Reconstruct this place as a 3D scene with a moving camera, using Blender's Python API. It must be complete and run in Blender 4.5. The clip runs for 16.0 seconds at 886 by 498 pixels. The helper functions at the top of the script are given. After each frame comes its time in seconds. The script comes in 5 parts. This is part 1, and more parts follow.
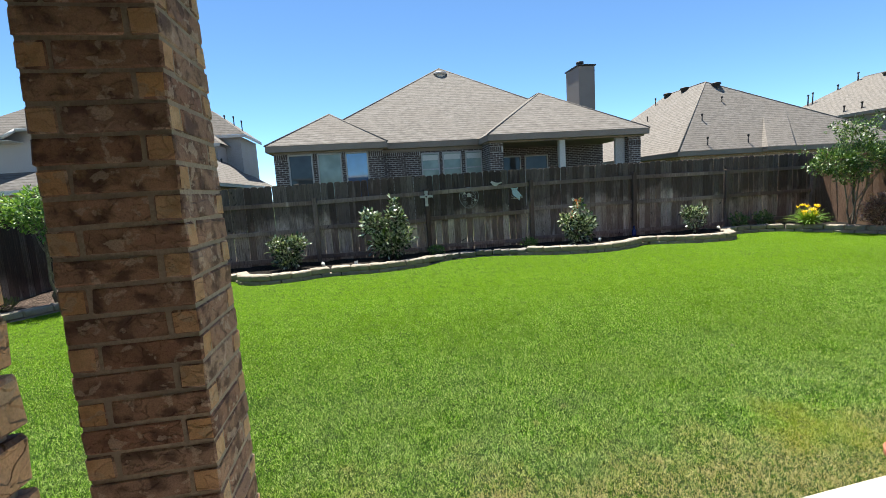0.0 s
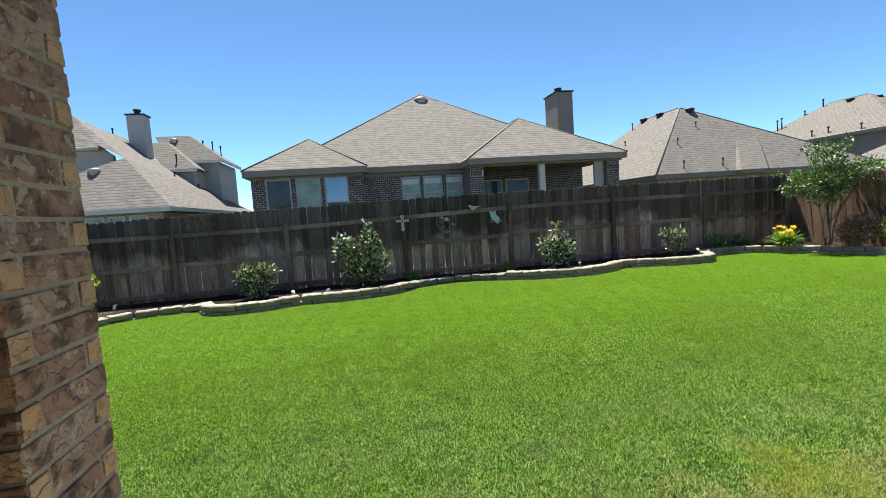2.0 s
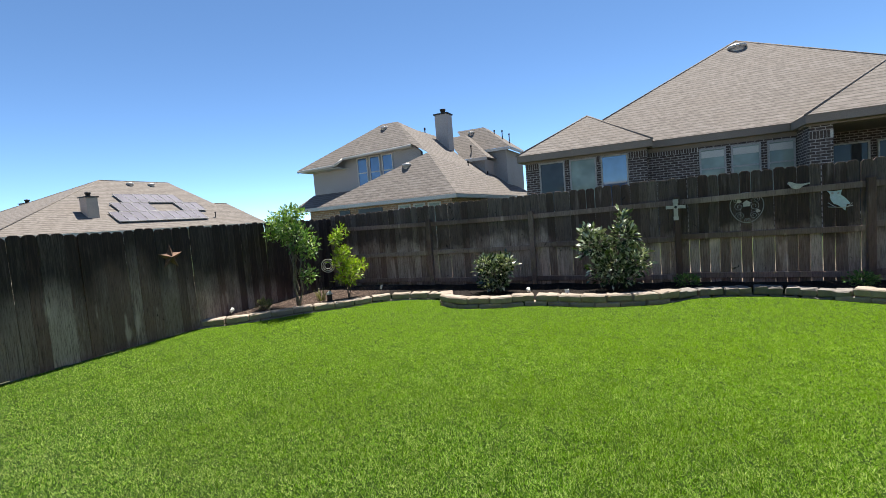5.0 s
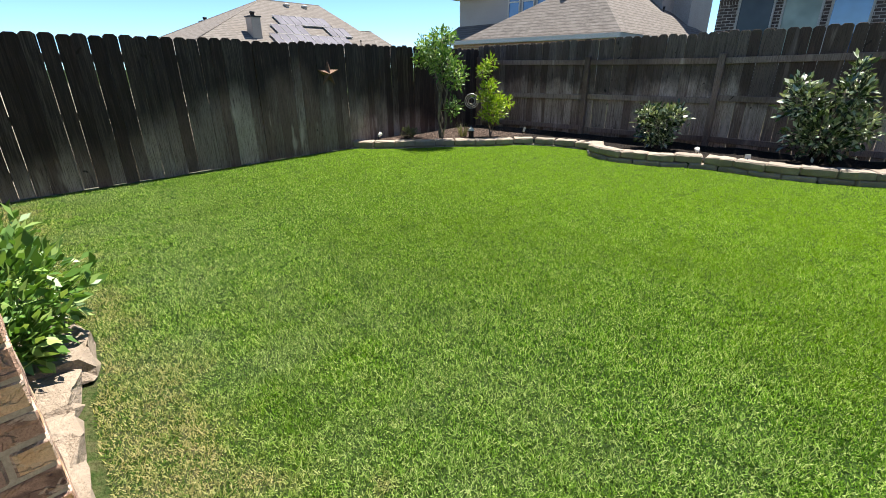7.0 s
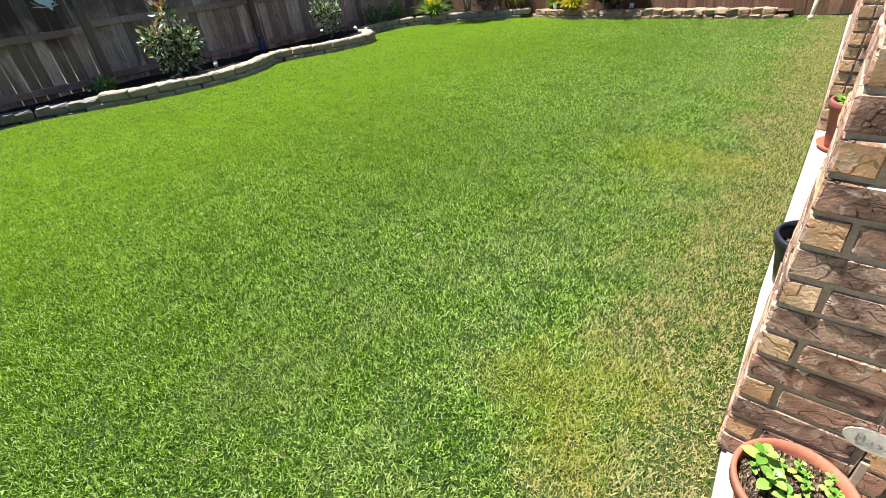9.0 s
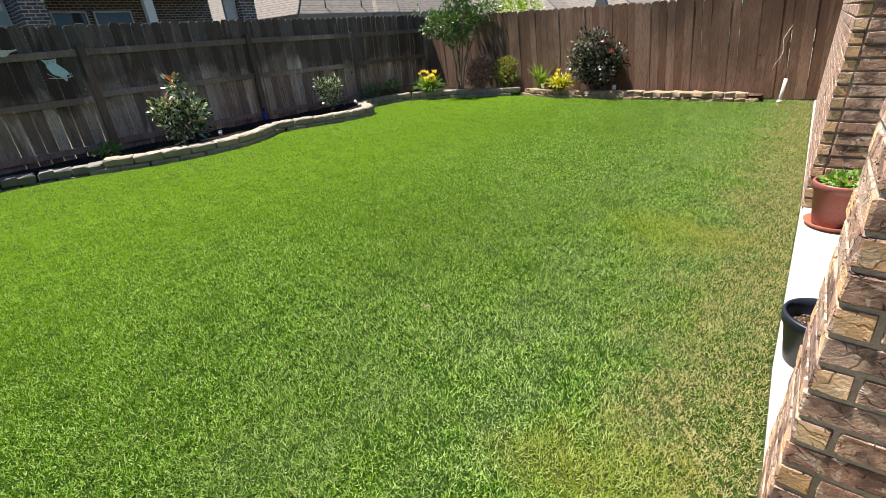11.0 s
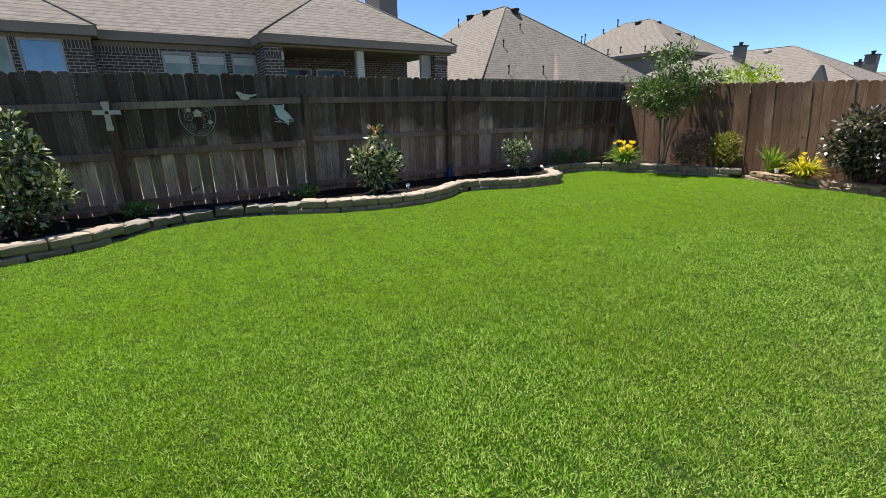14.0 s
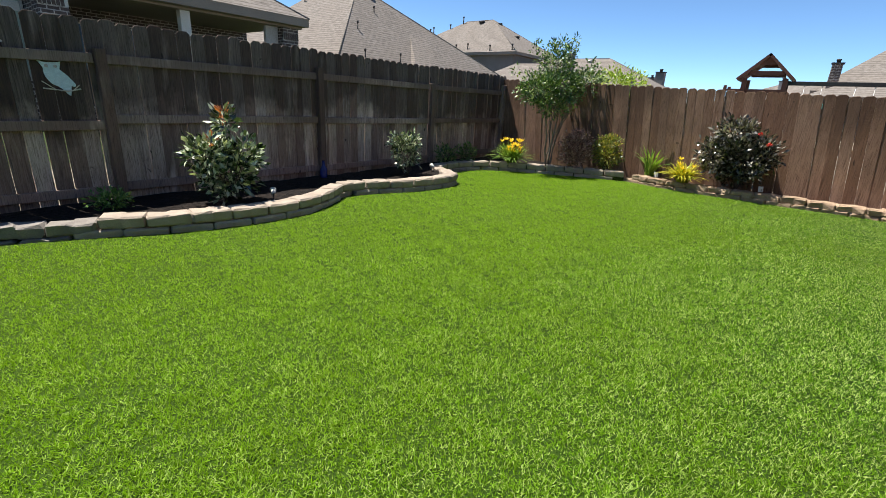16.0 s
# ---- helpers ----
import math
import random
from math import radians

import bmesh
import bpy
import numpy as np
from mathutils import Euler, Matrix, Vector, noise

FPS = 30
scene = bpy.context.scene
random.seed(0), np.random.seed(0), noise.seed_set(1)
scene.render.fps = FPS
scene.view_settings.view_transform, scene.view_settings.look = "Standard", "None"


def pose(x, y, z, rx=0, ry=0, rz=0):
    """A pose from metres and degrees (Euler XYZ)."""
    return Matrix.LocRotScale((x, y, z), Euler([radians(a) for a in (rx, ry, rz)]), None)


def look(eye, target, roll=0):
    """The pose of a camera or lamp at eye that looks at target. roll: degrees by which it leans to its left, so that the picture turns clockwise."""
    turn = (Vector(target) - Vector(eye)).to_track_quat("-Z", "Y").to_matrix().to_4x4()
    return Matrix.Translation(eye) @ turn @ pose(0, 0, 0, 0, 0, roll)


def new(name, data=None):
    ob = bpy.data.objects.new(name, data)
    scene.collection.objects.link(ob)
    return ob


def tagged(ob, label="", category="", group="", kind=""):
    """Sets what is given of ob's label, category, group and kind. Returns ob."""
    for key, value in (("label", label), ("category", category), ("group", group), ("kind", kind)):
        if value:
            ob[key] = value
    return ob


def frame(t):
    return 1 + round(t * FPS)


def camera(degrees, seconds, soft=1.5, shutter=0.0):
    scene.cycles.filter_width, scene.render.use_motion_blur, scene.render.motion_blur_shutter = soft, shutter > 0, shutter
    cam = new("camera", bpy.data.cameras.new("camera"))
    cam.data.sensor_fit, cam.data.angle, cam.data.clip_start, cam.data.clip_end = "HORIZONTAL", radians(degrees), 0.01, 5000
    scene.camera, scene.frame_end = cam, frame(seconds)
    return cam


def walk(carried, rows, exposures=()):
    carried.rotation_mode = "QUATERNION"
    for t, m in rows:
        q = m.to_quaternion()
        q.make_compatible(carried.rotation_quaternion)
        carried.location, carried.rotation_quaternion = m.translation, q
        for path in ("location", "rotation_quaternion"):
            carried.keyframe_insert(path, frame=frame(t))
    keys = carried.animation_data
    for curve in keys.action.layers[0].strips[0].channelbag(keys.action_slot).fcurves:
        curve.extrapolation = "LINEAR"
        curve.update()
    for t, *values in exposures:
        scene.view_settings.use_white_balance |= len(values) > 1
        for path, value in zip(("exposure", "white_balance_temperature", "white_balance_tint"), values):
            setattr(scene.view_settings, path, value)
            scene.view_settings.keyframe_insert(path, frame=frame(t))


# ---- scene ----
cam = camera(89.3, 16.0, 0.7)
EXPOSURES = [(0.0, 1.52, 6350, 5), (2.0, 1.42, 6350, 5), (3.5, 1.33, 6400, 6), (5.0, 1.28, 6500, 10), (7.4, 1.5, 6500, 10), (9.2, 1.6, 6500, 10), (11.5, 1.3, 6500, 10), (12.5, 1.2, 6500, 10), (16.0, 1.18, 6500, 10)]
PATH = [
    (0, (-1.248, 2.233, 1.438), (-0.936, 4.191, 1.18), -3.6),
    (0.5, (-1.219, 2.246, 1.434), (-0.841, 4.193, 1.177), -3.6),
    (1, (-1.134, 2.251, 1.433), (-0.674, 4.184, 1.206), -3.6),
    (1.5, (-1.104, 2.285, 1.411), (-0.652, 4.225, 1.23), -3.7),
    (2, (-1.035, 2.475, 1.427), (-0.649, 4.431, 1.27), -4.0),
    (2.5, (-0.9, 2.784, 1.442), (-0.458, 4.729, 1.29), -3.9),
    (3, (-0.67, 3.12, 1.45), (-0.012, 5.002, 1.294), -4.2),
    (3.5, (-0.53, 3.387, 1.444), (0.266, 5.215, 1.294), -3.9),
    (4, (-0.468, 3.625, 1.469), (0.059, 5.552, 1.362), -4.3),
    (4.5, (-0.362, 3.745, 1.483), (-0.64, 5.723, 1.391), -4.0),
    (5, (-0.336, 3.854, 1.468), (-1.186, 5.659, 1.327), -4.6),
    (5.2, (-0.393, 3.874, 1.434), (-1.414, 5.584, 1.251), -4.1),
    (7.3, (-0.6, 3.828, 1.282), (-1.81, 5.174, 0.431), -1.5),
    (7.4, (-0.494, 3.819, 1.329), (-1.563, 5.242, 0.417), -1.6),
    (7.6, (-0.475, 3.883, 1.331), (-1.213, 5.431, 0.304), -3.8),
    (7.8, (-0.379, 3.923, 1.314), (-0.746, 5.552, 0.213), -5.4),
    (8, (-0.205, 3.91, 1.343), (-0.194, 5.551, 0.2), -6.5),
    (8.2, (-0.043, 3.909, 1.324), (0.321, 5.494, 0.16), -8.1),
    (8.5, (0.095, 3.917, 1.279), (0.942, 5.295, 0.103), -7.9),
    (8.8, (0.145, 3.895, 1.268), (1.273, 5.082, 0.119), -6.9),
    (9, (0.133, 3.875, 1.271), (1.38, 4.99, 0.173), -6.3),
    (9.2, (0.144, 3.902, 1.288), (1.498, 4.93, 0.234), -4.8),
    (11.3, (0.036, 3.961, 1.354), (1.42, 5.18, 0.581), -4.4),
    (11.5, (0.002, 3.961, 1.372), (1.324, 5.287, 0.668), -3.1),
    (12, (-0.012, 4.015, 1.383), (1.3, 5.384, 0.751), -0.8),
    (12.5, (-0.021, 4.088, 1.376), (1.296, 5.466, 0.77), -0.4),
    (13, (0.048, 4.323, 1.327), (1.307, 5.755, 0.722), -0.5),
    (13.5, (0.127, 4.69, 1.354), (1.169, 6.29, 0.761), -1.6),
    (14, (0.295, 5.103, 1.316), (1.334, 6.703, 0.716), -1.0),
    (14.5, (0.429, 5.543, 1.304), (1.51, 7.112, 0.695), 0.4),
    (15, (0.574, 6.016, 1.309), (1.762, 7.507, 0.704), 0.5),
    (15.5, (0.714, 6.35, 1.297), (2.155, 7.598, 0.695), 2.6),
    (16, (0.812, 6.573, 1.251), (2.323, 7.722, 0.619), 3.0),
]
walk(cam, [(t, look(eye, target, roll)) for t, eye, target, roll in PATH], EXPOSURES)


# ---- light and sky ----
# The sun stands high behind the back fence.
SUN_TO = Vector((-0.07, 0.42, 1.0)).normalized()
world = bpy.data.worlds.new("sky")
scene.world = world
world.use_nodes = True
wn = world.node_tree
wn.nodes.clear()
sky = wn.nodes.new("ShaderNodeTexSky")
sky.sky_type = "NISHITA"
sky.sun_disc = False
sky.sun_elevation = math.asin(SUN_TO.z)
sky.sun_rotation = math.atan2(SUN_TO.x, SUN_TO.y)
sky.air_density = 0.45
sky.dust_density = 0.0
sky.ozone_density = 1.0
sky_bg = wn.nodes.new("ShaderNodeBackground")
sky_bg.inputs["Strength"].default_value = 0.095
sky_out = wn.nodes.new("ShaderNodeOutputWorld")
tint = wn.nodes.new("ShaderNodeMix")
tint.data_type, tint.blend_type = "RGBA", "MULTIPLY"
tint.inputs[0].default_value = 1.0
tint.inputs[7].default_value = (0.78, 0.97, 1.04, 1)
wn.links.new(sky.outputs[0], tint.inputs[6])
wn.links.new(tint.outputs[2], sky_bg.inputs[0])
wn.links.new(sky_bg.outputs[0], sky_out.inputs[0])
sun_data = bpy.data.lights.new("sun", "SUN")
sun_data.energy = 5.0
sun_data.angle = radians(0.53)
sun_data.color = (1.0, 0.95, 0.86)
sun = new("sun", sun_data)
sun.matrix_world = look(SUN_TO * 60, (0, 0, 0))


# ---- building helpers ----
def part(name, bm, material, parent=None, label=""):
    """Links a bmesh (or a ready mesh) as one mesh object under a thing or a part."""
    if isinstance(bm, bmesh.types.BMesh):
        me = bpy.data.meshes.new(name)
        bm.to_mesh(me)
        bm.free()
    else:
        me = bm
    if material and not me.materials:
        for m in material if isinstance(material, (list, tuple)) else (material,):
            me.materials.append(m)
    ob = new(name, me)
    ob.parent = parent
    if label:
        ob["label"] = label
    return ob


def thing(name, at, label, category, group="", kind="", rz=0.0):
    ob = new(name)
    ob.empty_display_size = 0.1
    ob.matrix_basis = pose(*at, 0, 0, rz)
    return tagged(ob, label, category, group, kind)


def box(bm, x0, x1, y0, y1, z0, z1, bevel=0.0, m=None):
    """A box between corners, with its long edges broken."""
    made = bmesh.ops.create_cube(bm, size=1.0)["verts"]
    bmesh.ops.scale(bm, vec=(x1 - x0, y1 - y0, z1 - z0), verts=made)
    bmesh.ops.translate(bm, vec=((x0 + x1) / 2, (y0 + y1) / 2, (z0 + z1) / 2), verts=made)
    if m is not None:
        bmesh.ops.transform(bm, matrix=m, verts=made)
    if bevel:
        edges = list({e for v in made for e in v.link_edges})
        bmesh.ops.bevel(bm, geom=edges, offset=bevel, segments=1, affect="EDGES")
    return bm


def boxed(*args, **kw):
    return box(bmesh.new(), *args, **kw)


def lathe(bm, profile, n=28, at=(0, 0, 0)):
    """A turned shape from (radius, height) pairs."""
    rings = []
    for r, z in profile:
        rings.append([bm.verts.new((at[0] + r * math.cos(2 * math.pi * i / n), at[1] + r * math.sin(2 * math.pi * i / n), at[2] + z)) for i in range(n)])
    for a, b in zip(rings, rings[1:]):
        for i in range(n):
            f = bm.faces.new((a[i], a[(i + 1) % n], b[(i + 1) % n], b[i]))
            f.smooth = True
    return bm


def tube(bm, points, radii, n=7):
    """A tapered limb along points."""
    rings = []
    for i, p in enumerate(points):
        p = Vector(p)
        d = (Vector(points[min(i + 1, len(points) - 1)]) - Vector(points[max(i - 1, 0)])).normalized()
        a = d.orthogonal().normalized()
        b = d.cross(a)
        r = radii[i] if isinstance(radii, (list, tuple)) else radii
        rings.append([bm.verts.new(p + r * (a * math.cos(2 * math.pi * k / n) + b * math.sin(2 * math.pi * k / n))) for k in range(n)])
    for s, e in zip(rings, rings[1:]):
        # Rings start at differing turns: join each to the nearest start.
        off = min(range(n), key=lambda o: (e[o].co - s[0].co).length)
        for k in range(n):
            f = bm.faces.new((s[k], s[(k + 1) % n], e[(k + 1 + off) % n], e[(k + off) % n]))
            f.smooth = True
    bm.faces.new(rings[0][::-1])
    bm.faces.new(rings[-1])
    return bm


def poly(bm, *pts):
    return bm.faces.new([bm.verts.new(p) for p in pts])


def slab(bm, outline, z0, z1):
    """A flat piece with the given outline in x and y, thickened from z0 to z1."""
    lo = [bm.verts.new((x, y, z0)) for x, y in outline]
    hi = [bm.verts.new((x, y, z1)) for x, y in outline]
    bm.faces.new(lo[::-1])
    bm.faces.new(hi)
    for i in range(len(lo)):
        j = (i + 1) % len(lo)
        bm.faces.new((lo[i], lo[j], hi[j], hi[i]))
    bmesh.ops.recalc_face_normals(bm, faces=bm.faces)
    return bm


def plate(outline, thick):
    """A flat cut-out standing in x and z, with its back at y 0 and its face towards -y."""
    bm = slab(bmesh.new(), outline, 0, thick)
    bmesh.ops.rotate(bm, cent=(0, 0, 0), matrix=Matrix.Rotation(radians(90), 3, "X"), verts=bm.verts)
    return bm


def smooth_line(points, step):
    """Points at even steps along a smooth curve through the given ones."""
    p = [Vector((*q, 0)) for q in points]
    p = [2 * p[0] - p[1]] + p + [2 * p[-1] - p[-2]]
    fine = []
    for a, b, c, d in zip(p, p[1:], p[2:], p[3:]):
        for i in range(24):
            t = i / 24
            fine.append(0.5 * (2 * b + (c - a) * t + (2 * a - 5 * b + 4 * c - d) * t * t + (3 * b - a - 3 * c + d) * t**3))
    fine.append(p[-2])
    out, left = [fine[0]], step
    for a, b in zip(fine, fine[1:]):
        length = (b - a).length
        while length >= left:
            a = a + (b - a) * (left / length)
            length -= left
            out.append(a)
            left = step
        left -= length
    return out


# ---- materials ----
class Nodes:
    """A node material put together step by step."""

    def __init__(self, name):
        self.m = bpy.data.materials.new(name)
        self.m.use_nodes = True
        self.t = self.m.node_tree
        self.t.nodes.clear()
        self.out = self.add("OutputMaterial")
        self.bsdf = self.add("BsdfPrincipled")
        self.t.links.new(self.bsdf.outputs[0], self.out.inputs[0])
        self.place = self.add("NewGeometry").outputs["Position"]

    def add(self, kind):
        return self.t.nodes.new("ShaderNode" + kind)

    def put(self, socket, value):
        if isinstance(value, bpy.types.NodeSocket):
            self.t.links.new(value, socket)
        elif isinstance(value, (tuple, list)) and len(value) == 3 and socket.type == "RGBA":
            socket.default_value = (*value, 1)
        else:
            socket.default_value = value

    def maths(self, op, a, b=0.0, c=0.0, clamp=False):
        n = self.add("Math")
        n.operation = op
        n.use_clamp = clamp
        for s, v in zip(n.inputs, (a, b, c)):
            self.put(s, v)
        return n.outputs[0]

    def stretched(self, scale, shift=None):
        n = self.add("Mapping")
        self.put(n.inputs["Vector"], self.place)
        n.inputs["Scale"].default_value = scale if isinstance(scale, (tuple, list)) else (scale,) * 3
        if shift is not None:
            self.put(n.inputs["Location"], shift)
        return n.outputs[0]

    def noise(self, scale, detail=4.0, rough=0.55, distort=0.0, shift=None):
        n = self.add("TexNoise")
        self.put(n.inputs["Vector"], self.stretched(scale, shift))
        n.inputs["Scale"].default_value = 1.0
        n.inputs["Detail"].default_value = detail
        n.inputs["Roughness"].default_value = rough
        n.inputs["Distortion"].default_value = distort
        return n.outputs["Fac"]

    def span(self, value, lo, hi, a=0.0, b=1.0):
        n = self.add("MapRange")
        n.interpolation_type = "SMOOTHSTEP"
        for s, v in zip(n.inputs, (value, lo, hi, a, b)):
            self.put(s, v)
        return n.outputs[0]

    def mix(self, fac, a, b, how="MIX"):
        n = self.add("Mix")
        n.data_type = "RGBA"
        n.blend_type = how
        self.put(n.inputs[0], fac)
        self.put(n.inputs[6], a)
        self.put(n.inputs[7], b)
        return n.outputs[2]

    def ramp(self, fac, *stops):
        n = self.add("ValToRGB")
        e = n.color_ramp.elements
        while len(e) < len(stops):
            e.new(0.5)
        for el, (at, col) in zip(e, stops):
            el.position = at
            el.color = (*col, 1)
        self.put(n.inputs[0], fac)
        return n.outputs[0]

    def each(self):
        return self.add("ObjectInfo").outputs["Random"]

    def island(self):
        return self.add("NewGeometry").outputs["Random Per Island"]

    def axis(self, which):
        n = self.add("SeparateXYZ")
        self.put(n.inputs[0], self.place)
        return n.outputs[which]

    def bump(self, height, strength=0.4, far=0.01):
        n = self.add("Bump")
        n.inputs["Strength"].default_value = strength
        n.inputs["Distance"].default_value = far
        self.put(n.inputs["Height"], height)
        self.put(self.bsdf.inputs["Normal"], n.outputs[0])

    def done(self, colour, rough=0.8, metal=0.0, spec=0.5):
        self.put(self.bsdf.inputs["Base Color"], colour)
        self.put(self.bsdf.inputs["Roughness"], rough)
        self.put(self.bsdf.inputs["Metallic"], metal)
        self.put(self.bsdf.inputs["Specular IOR Level"], spec)
        return self.m


def plain(name, a, b, scale=6.0, rough=0.75, fine=90.0, bump=0.25, far=0.004, metal=0.0, vary=0.0, spec=0.4):
    """A surface of two tones with fine grain."""
    n = Nodes(name)
    col = n.mix(n.span(n.noise(scale), 0.35, 0.65), a, b)
    col = n.mix(n.span(n.noise(fine, 3), 0.3, 0.75), col, tuple(0.7 * v for v in a))
    if vary:
        k = n.maths("MULTIPLY_ADD", n.each(), 2 * vary, 1 - vary)
        col = n.mix(1.0, col, n.ramp(k, (0, (0, 0, 0)), (1, (1, 1, 1))), "MULTIPLY")
    n.bump(n.noise(fine, 5), bump, far)
    return n.done(col, rough, metal, spec)


def fence_wood(name, dark, brown, grey, stains, vary=0.55):
    """Weathered cedar: grain along the board, each board of its own tone, and mildew in patches."""
    n = Nodes(name)
    off = n.add("CombineXYZ")
    pick = n.each()
    n.put(off.inputs[2], n.maths("MULTIPLY", pick, 37.0))
    n.put(off.inputs[0], n.maths("MULTIPLY", pick, 11.0))
    grain = n.noise((55, 55, 2.6), 6, 0.65, 0.6, off.outputs[0])
    fine = n.noise((190, 190, 6), 4, 0.7, 0.2, off.outputs[0])
    tone = n.mix(n.span(n.maths("ADD", grain, n.maths("MULTIPLY", n.maths("SUBTRACT", pick, 0.5), 0.7)), 0.22, 0.82), brown, grey)
    shade = n.maths("FRACT", n.maths("MULTIPLY", pick, 7.31))
    tone = n.mix(n.span(shade, 0.45, 1.0, 0, vary), tone, tuple(0.5 * v for v in brown))
    tone = n.mix(n.span(fine, 0.45, 0.72), tone, tuple(0.35 * v for v in brown))
    tone = n.mix(n.span(n.noise((26, 26, 1.1), 5, 0.7, 0.5, off.outputs[0]), 0.55, 0.7, 0, 0.7), tone, tuple(0.4 * v for v in brown))
    tone = n.mix(n.span(n.noise((7, 7, 1.3), 4), 0.58, 0.74, 0, 0.7), tone, tuple(1.25 * v for v in grey))
    tone = n.mix(n.maths("MULTIPLY", stains(n), n.span(grain, 0.1, 0.6, 0.55, 1.0)), tone, dark)
    knot = n.noise((9, 9, 5), 2, 0.4, 1.5, off.outputs[0])
    tone = n.mix(n.span(knot, 0.72, 0.78, 0, 0.8), tone, (0.02, 0.014, 0.01))
    n.bump(n.maths("ADD", grain, n.maths("MULTIPLY", fine, 0.6)), 0.8, 0.006)
    return n.done(tone, 0.88, 0, 0.25)


def stains_back(n):
    # Mildew: most of the upper boards, fading into bleached boards lower down.
    edge = n.maths("ADD", n.axis(2), n.maths("MULTIPLY", n.maths("SUBTRACT", n.noise((1.0, 1.0, 0.7), 5, 0.65), 0.5), 1.9))
    top = n.span(edge, 0.74, 1.1, 0.03, 0.88)
    bay = n.maths("MULTIPLY", n.span(n.axis(0), -0.3, 0.2), n.span(n.axis(0), 2.7, 2.2))
    return n.maths("MULTIPLY", top, n.maths("MULTIPLY_ADD", bay, 0.12, 0.88))


def stains_left(n):
    y, z = n.axis(1), n.axis(2)
    wob = n.maths("MULTIPLY", n.maths("SUBTRACT", n.noise((1.1, 1.1, 0.6), 5), 0.5), 1.5)
    # The mildew reaches deepest near the house and by the corner.
    edge = n.maths("ADD", n.maths("ADD", z, wob), n.maths("MULTIPLY", n.maths("ABSOLUTE", n.maths("SUBTRACT", y, 7.7)), 0.28))
    return n.span(edge, 0.7, 1.35, 0.12, 0.95)


def stains_right(n):
    return n.span(n.maths("ADD", n.noise((0.8, 0.8, 0.45), 5), n.maths("MULTIPLY", n.axis(2), 0.12)), 0.45, 0.75, 0.0, 0.75)


WOOD_BACK = fence_wood("weathered_wood", (0.024, 0.016, 0.0135), (0.27, 0.175, 0.138), (0.6, 0.47, 0.4), stains_back, 0.35)
WOOD_RAIL = fence_wood("rail_wood", (0.1, 0.065, 0.053), (0.34, 0.23, 0.185), (0.54, 0.41, 0.34), stains_right)
WOOD_POST = fence_wood("post_wood", (0.065, 0.042, 0.034), (0.23, 0.145, 0.11), (0.4, 0.29, 0.235), stains_right)
WOOD_LEFT = fence_wood("mildewed_wood", (0.024, 0.016, 0.014), (0.22, 0.135, 0.11), (0.54, 0.41, 0.35), stains_left)
WOOD_RIGHT = fence_wood("reddish_wood", (0.05, 0.028, 0.019), (0.21, 0.112, 0.068), (0.33, 0.2, 0.135), stains_right, 0.3)


def brick_face(name, stops, blotch, light):
    n = Nodes(name)
    pick = n.each()
    base = n.ramp(pick, *stops)
    off = n.add("CombineXYZ")
    n.put(off.inputs[0], n.maths("MULTIPLY", pick, 9.0))
    cloud = n.noise((14, 14, 16), 4, 0.5, 0.25, off.outputs[0])
    flake = n.span(n.noise((21, 21, 30), 3, 0.45, 0.5, off.outputs[0]), 0.47, 0.53)
    col = n.mix(n.span(cloud, 0.44, 0.64, 0, 0.85), base, blotch)
    col = n.mix(n.span(n.noise((20, 20, 24), 3, 0.5, 0.4), 0.57, 0.62, 0, 0.75), col, light)
    col = n.mix(n.span(n.noise(240, 4), 0.35, 0.75, 0, 0.35), col, tuple(0.5 * v for v in blotch))
    n.bump(n.maths("ADD", n.maths("MULTIPLY", flake, 0.8), n.maths("ADD", cloud, n.maths("MULTIPLY", n.noise(170, 4), 0.35))), 0.9, 0.01)
    return n.done(col, 0.86, 0, 0.3)


BRICK = brick_face("flashed_brick", ((0.0, (0.36, 0.19, 0.135)), (0.3, (0.5, 0.31, 0.215)), (0.55, (0.42, 0.25, 0.18)), (0.8, (0.56, 0.39, 0.29)), (1.0, (0.33, 0.2, 0.16))), (0.13, 0.075, 0.06), (0.62, 0.47, 0.37))
BRICK_END = brick_face("brick_end", ((0.0, (0.74, 0.44, 0.22)), (0.5, (0.68, 0.42, 0.25)), (1.0, (0.74, 0.52, 0.32))), (0.58, 0.36, 0.2), (0.62, 0.45, 0.3))
MORTAR = plain("mortar", (0.5, 0.41, 0.32), (0.4, 0.33, 0.26), 9, 0.95, 130, 0.6, 0.004)
CONCRETE = plain("concrete", (0.52, 0.48, 0.42), (0.42, 0.38, 0.33), 2.2, 0.9, 160, 0.4, 0.003)
SOFFIT = plain("painted_board", (0.8, 0.77, 0.71), (0.76, 0.73, 0.67), 1.5, 0.7, 60, 0.15)
PLASTER = plain("painted_wall", (0.74, 0.69, 0.6), (0.68, 0.63, 0.55), 1.2, 0.85, 80, 0.3)
STONE = plain("wall_block", (0.4, 0.33, 0.265), (0.29, 0.235, 0.185), 7, 0.92, 110, 0.9, 0.008, vary=0.16)
GREY_STONE = plain("grey_wall_block", (0.25, 0.225, 0.2), (0.17, 0.15, 0.135), 8, 0.92, 100, 0.9, 0.01, vary=0.16)
LIMESTONE = plain("rough_limestone", (0.36, 0.285, 0.215), (0.25, 0.195, 0.145), 11, 0.93, 70, 1.0, 0.014, vary=0.12)
